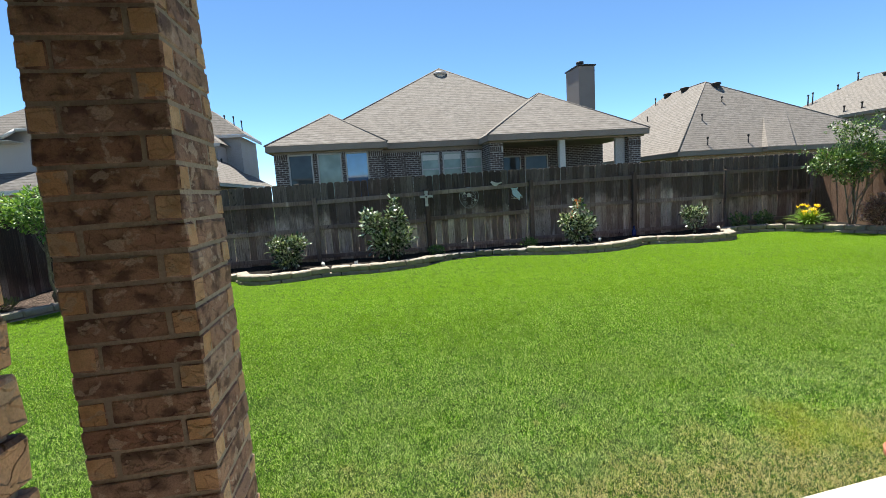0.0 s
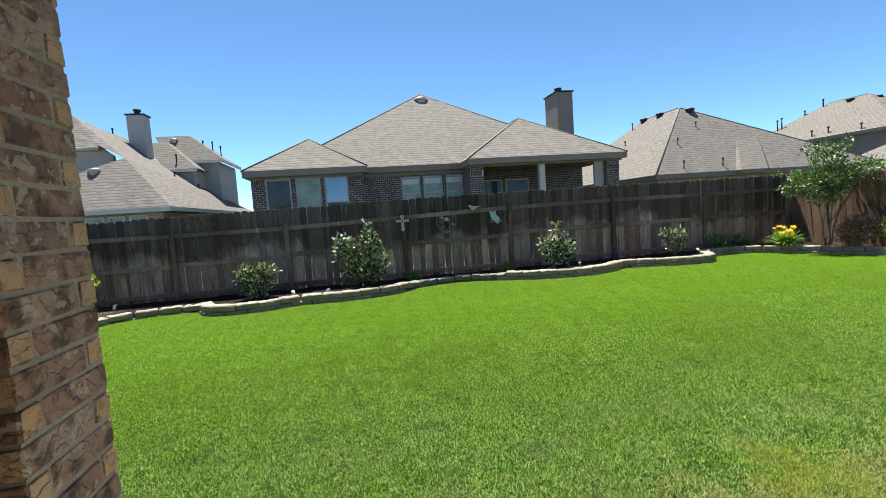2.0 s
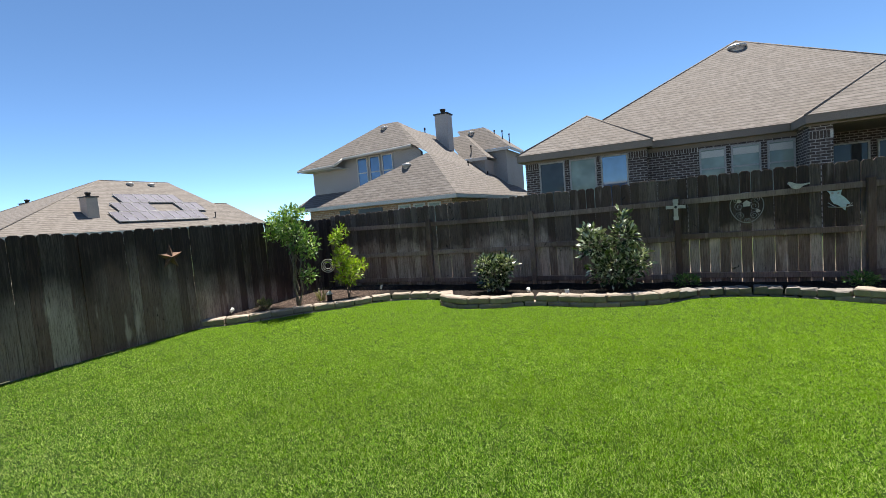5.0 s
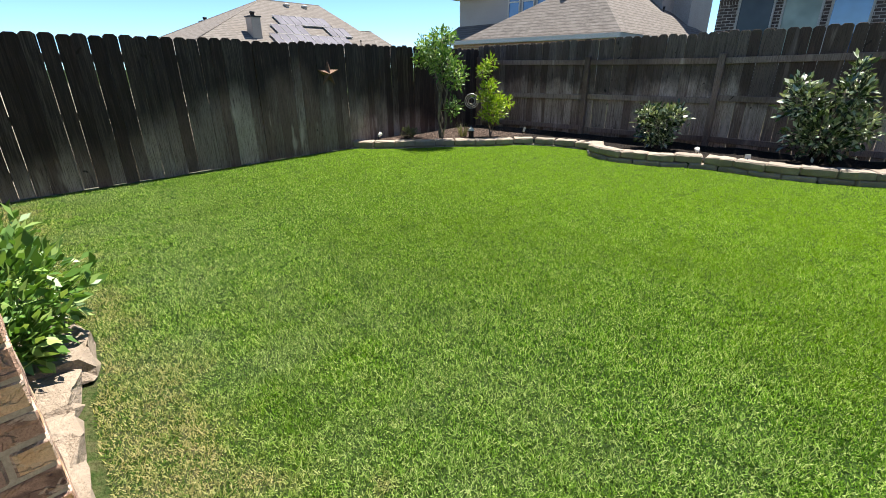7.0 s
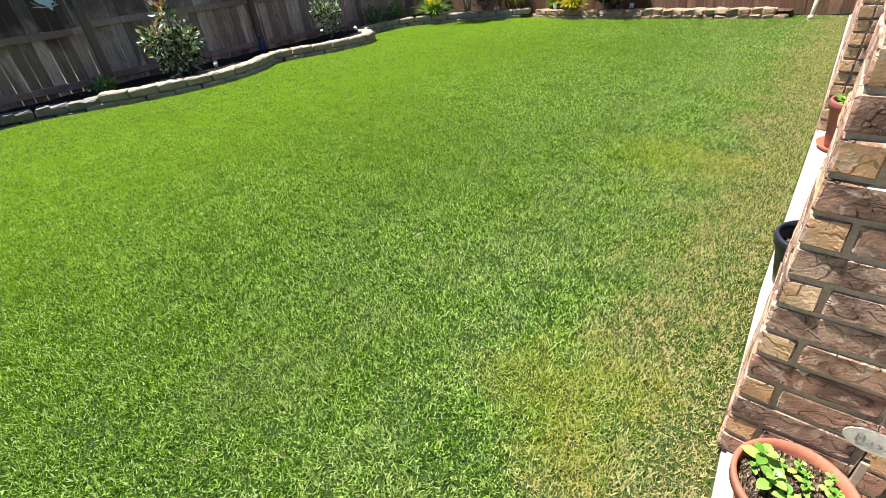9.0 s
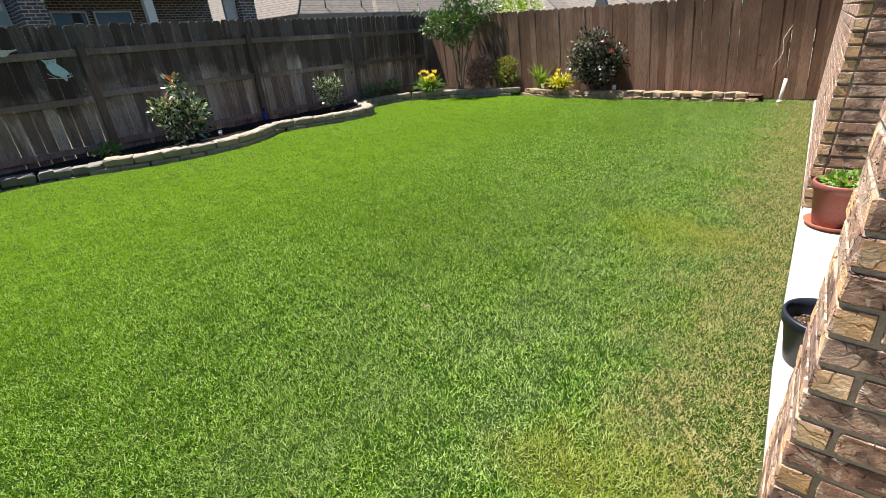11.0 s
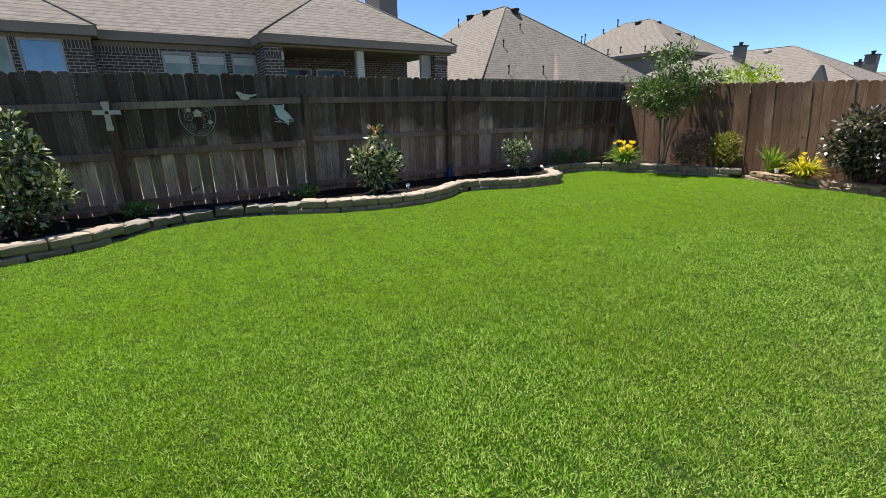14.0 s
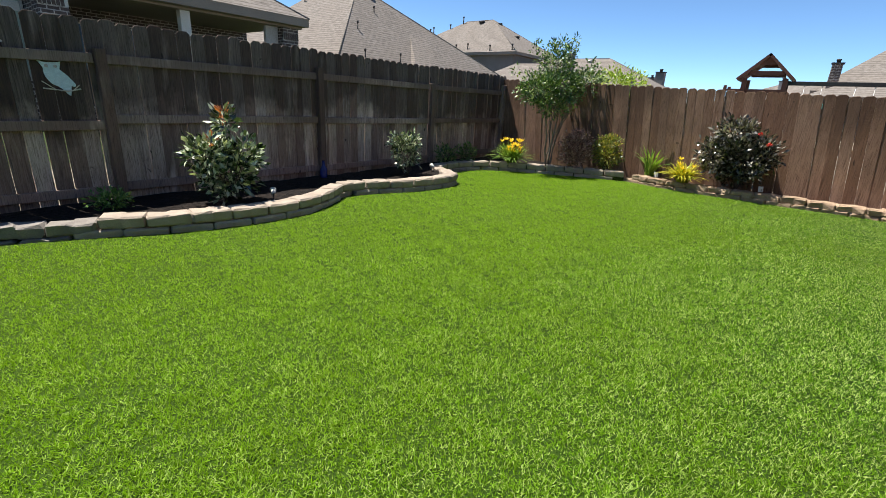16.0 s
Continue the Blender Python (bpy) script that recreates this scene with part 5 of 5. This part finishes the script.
def broad_leaf(bm, base, turn, rise, length, width):
    """An oval leaf, folded along its midrib and curling down at its tip."""
    way, side = Vector((math.cos(turn), math.sin(turn), 0)), Vector((-math.sin(turn), math.cos(turn), 0))
    rows = []
    for i in range(6):
        f = i / 5
        w = width * 0.5 * math.sin(math.pi * min(1, 0.06 + f * 0.94)) ** 0.75
        mid = Vector(base) + way * length * f * math.cos(rise) + Vector((0, 0, length * (f * math.sin(rise) - 0.28 * f * f)))
        rows.append([bm.verts.new(mid - side * w + Vector((0, 0, 0.22 * w))), bm.verts.new(mid), bm.verts.new(mid + side * w + Vector((0, 0, 0.22 * w)))])
    for a, b in zip(rows, rows[1:]):
        for k in (0, 1):
            bm.faces.new((a[k], a[k + 1], b[k + 1], b[k])).smooth = True


def sprout(x, y, z, size, tiers):
    bm = bmesh.new()
    tube(bm, [(x, y, 0.115), (x, y, z + 0.014 * tiers)], 0.002, 5)
    for k in range(tiers):
        for s in (0, math.pi):
            broad_leaf(bm, (x, y, z + 0.013 * k), k * math.pi / 2 + s + x * 40, 0.35 + 0.15 * k, size * (1 - 0.16 * k), size * 0.62 * (1 - 0.14 * k))
    return bm


for x, y, s, tiers in ((0.035, 0.07, 0.05, 3), (-0.015, 0.045, 0.045, 3), (0.035, -0.015, 0.022, 3), (0.055, 0.0, 0.024, 3), (0.045, -0.06, 0.022, 2), (0.01, 0.08, 0.02, 2), (-0.03, 0.01, 0.034, 2), (0.01, -0.02, 0.02, 3), (0.02, -0.07, 0.026, 3), (0.05, 0.03, 0.018, 2), (-0.005, 0.02, 0.018, 2), (-0.08, -0.03, 0.02, 2), (0.0, -0.09, 0.024, 3), (0.07, -0.06, 0.02, 2)):
    part("basil_plant", sprout(x, y, 0.145 + 0.4 * s, s, tiers), LEAF["mint"], basil, "bright green basil sprout")
pot("flower_pot", (2.08, 3.72, SLAB_TOP), 0.135, 0.225, BLACK_PLASTIC, "empty black plastic pot at the slab's edge", fill=0.7)
pot2 = pot("flower_pot", (3.72, 3.66, SLAB_TOP), 0.15, 0.28, GLAZED, "reddish clay pot with saucer against the brick wall", saucer=TERRACOTTA)
part("plant", quads("plant", leaves([(0, 0, 0.3, 0.12, 0.06, 170)], 0.05, rp, 0.5, 0.6), LEAF["mint"]), None, pot2)

WHITE_ENAMEL = plain("white_enamel", (0.75, 0.74, 0.68), (0.6, 0.58, 0.52), 30, 0.45, 150, 0.2, 0.001)
INK = plain("grey_ink", (0.28, 0.27, 0.25), (0.22, 0.21, 0.2), 20, 0.7)
RUST_WIRE = plain("copper_wire", (0.3, 0.15, 0.09), (0.22, 0.11, 0.07), 20, 0.5, 90, 0.2, 0.001, metal=0.3)
PEG_WOOD = plain("peg_wood", (0.35, 0.28, 0.22), (0.26, 0.2, 0.16), 20, 0.85, 90, 0.3, 0.001)
sign = thing("plant_sign", (1.122, 3.566, 0.21), "white oval plant sign with scrolls reading Basil", "sign", rz=-92)
sign.scale = (0.72, 0.72, 0.72)
oval = [(0.075 * math.cos(a * math.pi / 16), 0.046 * math.sin(a * math.pi / 16) + 0.12) for a in range(32)]
part("plaque", plate(oval, 0.004), WHITE_ENAMEL, sign)
txt = bpy.data.curves.new("lettering", "FONT")
txt.body, txt.size, txt.align_x, txt.align_y, txt.extrude = "Basil", 0.052, "CENTER", "CENTER", 0.0005
txt.offset = -0.0011
tob = new("lettering", txt)
tob.data.materials.append(INK)
dg = bpy.context.evaluated_depsgraph_get()
letters = bpy.data.meshes.new_from_object(tob.evaluated_get(dg))
bpy.data.objects.remove(tob)
lo = part("lettering", letters, INK, sign, "grey hand-lettered word Basil")
lo.matrix_basis = pose(0, -0.0052, 0.12, 90, 0, 0)
bm = bmesh.new()
for s in (-1, 1):
    tube(bm, [(s * (0.028 + (0.018 - 0.0012 * i) * math.cos(i * 0.6)), -0.002, 0.182 + (0.014 - 0.0009 * i) * math.sin(i * 0.6)) for i in range(13)], 0.0016, 5)
tube(bm, [(-0.06, -0.002, 0.155), (-0.03, -0.002, 0.17), (0, -0.002, 0.166), (0.03, -0.002, 0.17), (0.06, -0.002, 0.155)], 0.0018, 5)
part("scrolls", bm, RUST_WIRE, sign, "copper-brown wire scrolls")
for s in (-0.012, 0.012):
    part("clip", boxed(-0.011, 0.011, -0.006, 0.006, -0.075, 0.03, 0.002, pose(0.01, s, 0.0, s * 500, 0, 0)), PEG_WOOD, sign, "weathered wooden clip on the rim")
part("stake", tube(bmesh.new(), [(0, 0.003, -0.075), (0, 0.003, 0.1)], 0.003, 6), DARK_METAL, sign)

# ---- ornaments on the fences ----
WHITE_WORN = plain("worn_white_paint", (0.68, 0.63, 0.56), (0.48, 0.43, 0.37), 25, 0.75, 130, 0.3, 0.002)
PALE_BLUE = plain("pale_blue_paint", (0.62, 0.75, 0.8), (0.45, 0.6, 0.66), 30, 0.6, 100, 0.2, 0.002)
RUST = plain("rusty_metal", (0.13, 0.07, 0.045), (0.2, 0.12, 0.08), 12, 0.6, 90, 0.3, 0.002, metal=0.5)
FACE_Y = 12.088
cross = thing("wall_cross", (0.01, 11.996, 1.12), "small worn white cross hung on a fence post", "ornament")
part("upright", plate([(-0.034, 0), (0.034, 0), (0.038, 0.05), (0.03, 0.06), (0.03, 0.27), (0.04, 0.28), (0.04, 0.335), (-0.04, 0.335), (-0.04, 0.28), (-0.03, 0.27), (-0.03, 0.06), (-0.038, 0.05)], 0.014), WHITE_WORN, cross)
part("crossbar", plate([(-0.14, 0.178), (-0.125, 0.186), (0.125, 0.186), (0.14, 0.178), (0.14, 0.244), (0.125, 0.236), (-0.125, 0.236), (-0.14, 0.244)], 0.018), WHITE_WORN, cross)
part("rosette", lathe(bmesh.new(), ((0.02, 0), (0.018, 0.006), (0.002, 0.009)), 14), DARK_METAL, cross).matrix_basis = pose(0, -0.0185, 0.208, 90)
owl = thing("owl_plaque", (2.08, FACE_Y, 1.11), "pale blue cut-out owl plaque on a branch", "ornament")
part("owl_shape", plate([(-0.13, 0.3), (-0.08, 0.284), (-0.02, 0.284), (0.025, 0.29), (0.045, 0.297), (0.032, 0.25), (0.027, 0.228), (0.077, 0.178), (0.106, 0.139), (0.131, 0.1), (0.12, 0.081), (0.093, 0.087), (0.085, 0.039), (0.077, 0.0), (0.054, 0.015), (0.039, 0.042), (0.0, 0.077), (-0.048, 0.1), (-0.081, 0.15), (-0.093, 0.203), (-0.089, 0.232), (-0.11, 0.275)], 0.008), PALE_BLUE, owl)
bm = tube(bmesh.new(), [(-0.12, -0.012, 0.06), (-0.04, -0.012, 0.052), (0.06, -0.012, 0.04), (0.16, -0.012, 0.065)], 0.006, 6)
tube(bm, [(0.1, -0.012, 0.05), (0.155, -0.012, 0.1)], 0.004, 5)
tube(bm, [(-0.03, -0.012, 0.052), (-0.12, -0.012, 0.12)], 0.004, 5)
part("branch", bm, WHITE_WORN, owl)
for x in (-0.065, 0.0):
    part("eye", lathe(bmesh.new(), ((0.014, 0), (0.013, 0.003), (0.002, 0.004)), 12), GALV, owl).matrix_basis = pose(x, -0.0085, 0.252, 90)
bird = thing("bird_plaque", (1.62, 12.046, 1.46), "small white cut-out bird on the top rail", "ornament")
bird.scale = (1.15, 1.0, 1.2)
part("bird_shape", plate([(-0.12, 0.075), (-0.1, 0.1), (-0.07, 0.09), (-0.03, 0.07), (0.04, 0.062), (0.11, 0.07), (0.115, 0.058), (0.04, 0.035), (0.01, 0.008), (-0.03, 0.0), (-0.075, 0.02), (-0.1, 0.06)], 0.01), WHITE_WORN, bird)
scroll = thing("scroll_ornament", (0.98, FACE_Y - 0.012, 0.96), "dark scrolled metal wall ornament with a little birdhouse", "ornament")
bm = bmesh.new()
heart = []
for i in range(33):
    a = i / 32 * 2 * math.pi
    heart.append((0.25 * math.sin(a) * (0.86 + 0.14 * math.cos(a)), 0, 0.28 + 0.23 * math.cos(a)))
tube(bm, heart, 0.0055, 6)
part("outer_ring", bm, SIDING, scroll, "dull grey wire outline")
for cx, cz, r, s in ((-0.1, 0.3, 0.075, 1), (0.1, 0.3, 0.075, -1), (-0.09, 0.16, 0.06, -1), (0.09, 0.16, 0.06, 1), (0, 0.08, 0.045, 1), (-0.13, 0.4, 0.05, 1), (0.13, 0.4, 0.05, -1)):
    part("scroll", tube(bmesh.new(), [(cx + s * r * (1 - i / 26) * math.cos(i * 0.5), 0, cz + r * (1 - i / 26) * math.sin(i * 0.5)) for i in range(22)], 0.004, 5), SIDING, scroll)
part("birdhouse", plate([(-0.045, 0.3), (0.045, 0.3), (0.045, 0.35), (0.06, 0.35), (0, 0.395), (-0.06, 0.35), (-0.045, 0.35)], 0.012), WHITE_WORN, scroll)
for cx, cz in ((-0.1, 0.38), (0.14, 0.22)):
    part("little_bird", plate([(cx - 0.03, cz + 0.02), (cx, cz + 0.035), (cx + 0.035, cz), (cx + 0.01, cz - 0.02), (cx - 0.02, cz - 0.012)], 0.01), WHITE_WORN, scroll)
star = thing("barn_star", (-6.968, 8.24, 1.2), "five-pointed rusty metal barn star on the fence", "ornament")
bm = bmesh.new()
ring = [bm.verts.new((0.004, (0.2 if i % 2 == 0 else 0.078) * math.sin(i * math.pi / 5), (0.2 if i % 2 == 0 else 0.078) * math.cos(i * math.pi / 5))) for i in range(10)]
tip = bm.verts.new((0.055, 0, 0))
for i in range(10):
    bm.faces.new((ring[i], ring[(i + 1) % 10], tip))
bm.faces.new(ring[::-1])
bmesh.ops.recalc_face_normals(bm, faces=bm.faces)
part("star", bm, RUST, star)

# ---- small things in the beds ----
spinner = thing("garden_spinner", (-6.45, 11.2, 0.1), "grey metal ring spinner on a stake", "ornament")
part("stake", tube(bmesh.new(), [(0, 0, -0.05), (0, 0, 0.68)], 0.006, 6), DARK_METAL, spinner)
for r in (0.135, 0.1, 0.065):
    bm = bmesh.new()
    tube(bm, [(r * math.cos(i * math.pi / 14), 0, 0.56 + r * math.sin(i * math.pi / 14)) for i in range(29)], 0.009, 6)
    ob = part("ring", bm, GALV, spinner)
    ob.matrix_basis = pose(0, 0, 0, 0, 0, 35)


def marker(x, y, z, rz, label="small white plant label on a short stake"):
    t = thing("plant_label", (x, y, z), label, "plant label", "white plant labels", rz=rz)
    card = part("card", boxed(-0.033, 0.033, -0.003, 0.003, 0.05, 0.135, 0.002), WHITE_ENAMEL, t)
    card.matrix_basis = pose(0, 0, 0, -22, 0, 0)
    part("stake", tube(bmesh.new(), [(0, 0, -0.04), (0, 0.0, 0.09)], 0.004, 5), DARK_METAL, t)
    return t


marker(-5.28, 11.28, 0.1, -20)
marker(-1.55, 10.72, 0.1, 15)
marker(9.35, 8.45, 0.1, -60)
marker(9.2, 6.9, 0.1, -70)


def spotlight(x, y, rz, label):
    t = thing("garden_spotlight", (x, y, 0.1), label, "garden light", "bed spotlights", rz=rz)
    head = part("head", lathe(bmesh.new(), ((0.005, 0), (0.022, 0.0), (0.026, 0.03), (0.034, 0.075), (0.03, 0.078), (0.005, 0.07)), 16), WHITE_ENAMEL, t)
    head.matrix_basis = pose(0, 0, 0.08, -55, 0, 0)
    part("stake", tube(bmesh.new(), [(0, 0, -0.05), (0, 0, 0.09)], 0.007, 6), DARK_METAL, t)


for x, y, rz in ((-2.15, 10.78, 30), (3.5, 10.98, -30), (6.6, 11.25, 10), (-6.75, 9.0, 0)):
    spotlight(x, y, rz, "small pale spotlight on a stake in the mulch")


def rock(x, y, z, r, material, label):
    bm = bmesh.new()
    bmesh.ops.create_icosphere(bm, subdivisions=2, radius=r)
    for v in bm.verts:
        v.co *= 0.8 + 0.4 * noise.noise(v.co * (1.6 / r) + Vector((x, y, 0)))
        v.co.z *= 0.6
    tagged(part("rock", bm, material), label, "rock", "bed rocks").location = (x, y, z)


for x, y, r in ((-0.25, 11.08, 0.09), (-0.05, 11.12, 0.07), (-0.42, 11.05, 0.06)):
    rock(x, y, 0.12, r, LIMESTONE, "pale grey rock lying in the bed")
lantern = thing("solar_lantern", (-5.75, 10.32, 0.1), "small dark lantern with a pale top in the mulch", "garden light")
part("body", boxed(-0.035, 0.035, -0.035, 0.035, 0.0, 0.13, 0.006), DARK_METAL, lantern)
part("cap", lathe(bmesh.new(), ((0.06, 0.13), (0.055, 0.15), (0.02, 0.18), (0.004, 0.2)), 12), WHITE_ENAMEL, lantern)
BLUE_GLASS = plain("blue_glass", (0.02, 0.03, 0.16), (0.03, 0.05, 0.22), 10, 0.15, 60, 0.02)
bottle = tagged(part("glass_bottle", lathe(bmesh.new(), ((0.005, 0), (0.045, 0), (0.05, 0.02), (0.05, 0.14), (0.02, 0.19), (0.018, 0.25), (0.022, 0.255), (0.005, 0.25)), 18), BLUE_GLASS), "dark blue glass bottle at the fence foot", "ornament")
bottle.location = (4.85, 11.86, 0.09)
PVC = plain("white_pipe", (0.7, 0.69, 0.64), (0.62, 0.6, 0.55), 12, 0.45, 90, 0.1, 0.001)
pipe = thing("drain_pipe", (8.95, 4.28, 0.0), "short upright white pipe at the bed's end", "pipe")
part("pipe", tube(bmesh.new(), [(0, 0, -0.1), (0.02, -0.02, 0.36)], 0.024, 12), PVC, pipe)
part("collar", tube(bmesh.new(), [(0, 0, 0.0), (0.003, -0.003, 0.05)], 0.034, 12), PVC, pipe)
cable = thing("cable", (9.36, 4.32, 1.45), "thin pale cable hanging down the board fence", "cable")
part("cable", tube(bmesh.new(), [(0.02 - 0.006 * i, 0.03 * math.sin(i * 1.3) + 0.012 * i, -0.09 * i) for i in range(12)], 0.005, 6), WHITE_WORN, cable)
part("hook", boxed(0.0, 0.04, -0.02, 0.02, 0.0, 0.06, 0.005), WHITE_ENAMEL, cable)
bm = bmesh.new()
poly(bm, (-0.02, 0, 0), (0, -0.012, 0.006), (0.022, 0, 0.002), (0, 0.012, 0.008))
tagged(part("fallen_leaf", bm, BARK), "pale dry leaf lying on the lawn", "leaf").location = (1.56, 5.31, 0.05)

# ---- beyond the fences ----
PLAY_WOOD = plain("play_set_wood", (0.11, 0.042, 0.025), (0.075, 0.03, 0.019), 4, 0.7, 50, 0.3)
play = thing("play_set", (26.5, 8.5, -0.25), "reddish wooden play tower with a gabled roof and swing beam", "play set")
for x in (-0.55, 0.55):
    for y in (-0.62, 0.62):
        part("post", boxed(x - 0.075, x + 0.075, y - 0.075, y + 0.075, 0, 2.55, 0.008), PLAY_WOOD, play)
for y, s in ((-0.42, 1), (0.42, -1)):
    r = part("roof_side", boxed(-0.75, 0.75, -0.62, 0.62, -0.045, 0.045), PLAY_WOOD, play)
    r.matrix_basis = pose(0, y, 2.93, 44 * s, 0, 0)
for x in (-0.6, 0.6):
    part("gable_beam", boxed(x - 0.03, x + 0.03, -0.55, 0.55, 2.66, 2.8), PLAY_WOOD, play)
    part("gable_panel", plate([(-0.3, 3.0), (0.3, 3.0), (0.0, 3.29)], 0.03), PLAY_WOOD, play).matrix_basis = pose(x, 0, 0, 0, 0, 90)
for x in (-0.55, 0.55):
    part("rail", boxed(x - 0.025, x + 0.025, -0.62, 1.25, 2.1, 2.18), PLAY_WOOD, play)
    for k in range(6):
        y = -0.5 + k * 0.12
        part("baluster", boxed(x - 0.02, x + 0.02, y - 0.03, y + 0.03, 1.4, 2.1), PLAY_WOOD, play)
part("deck", boxed(-0.6, 0.6, -0.68, 1.25, 1.32, 1.42), PLAY_WOOD, play)
part("post", boxed(-0.6, -0.5, 1.15, 1.25, 0, 2.3, 0.008), PLAY_WOOD, play)
part("post", boxed(0.5, 0.6, 1.15, 1.25, 0, 2.3, 0.008), PLAY_WOOD, play)
part("swing_beam", boxed(-0.05, 0.05, -5.2, -0.55, 2.36, 2.5, 0.01), DARK_METAL, play)
part("beam_leg", tube(bmesh.new(), [(-0.6, -5.1, 0), (0, -5.0, 2.4)], 0.05, 8), PLAY_WOOD, play)
part("beam_leg", tube(bmesh.new(), [(0.6, -5.1, 0), (0, -5.0, 2.4)], 0.05, 8), PLAY_WOOD, play)
for y in (-1.2, -1.7, -2.6, -3.1):
    part("swing_rope", tube(bmesh.new(), [(0, y, 2.38), (0, y, 0.6)], 0.014, 5), GALV, play)
play.scale = (1.2, 1.2, 1.2)
TEAL = plain("teal_canvas", (0.05, 0.3, 0.27), (0.07, 0.36, 0.32), 3, 0.85, 60, 0.2)
brolly = thing("patio_umbrella", (25.5, 6.75, 0), "teal patio umbrella beyond the fence", "umbrella")
part("canopy", lathe(bmesh.new(), ((0.02, 1.98), (0.5, 1.84), (1.0, 1.62), (1.0, 1.58), (0.5, 1.8), (0.02, 1.93)), 8), TEAL, brolly)
part("pole", tube(bmesh.new(), [(0, 0, 0), (0, 0, 2.05)], 0.025, 8), DARK_METAL, brolly)
lamp = thing("street_lamp", (-31.5, 41, 0), "thin dark street lamp far off", "street lamp")
part("pole", tube(bmesh.new(), [(0, 0, 0), (0, 0, 5.6)], 0.08, 8), DARK_METAL, lamp)
part("arm", tube(bmesh.new(), [(0, 0, 5.6), (0.3, 0, 5.9), (0.9, 0, 5.95)], 0.05, 6), DARK_METAL, lamp)
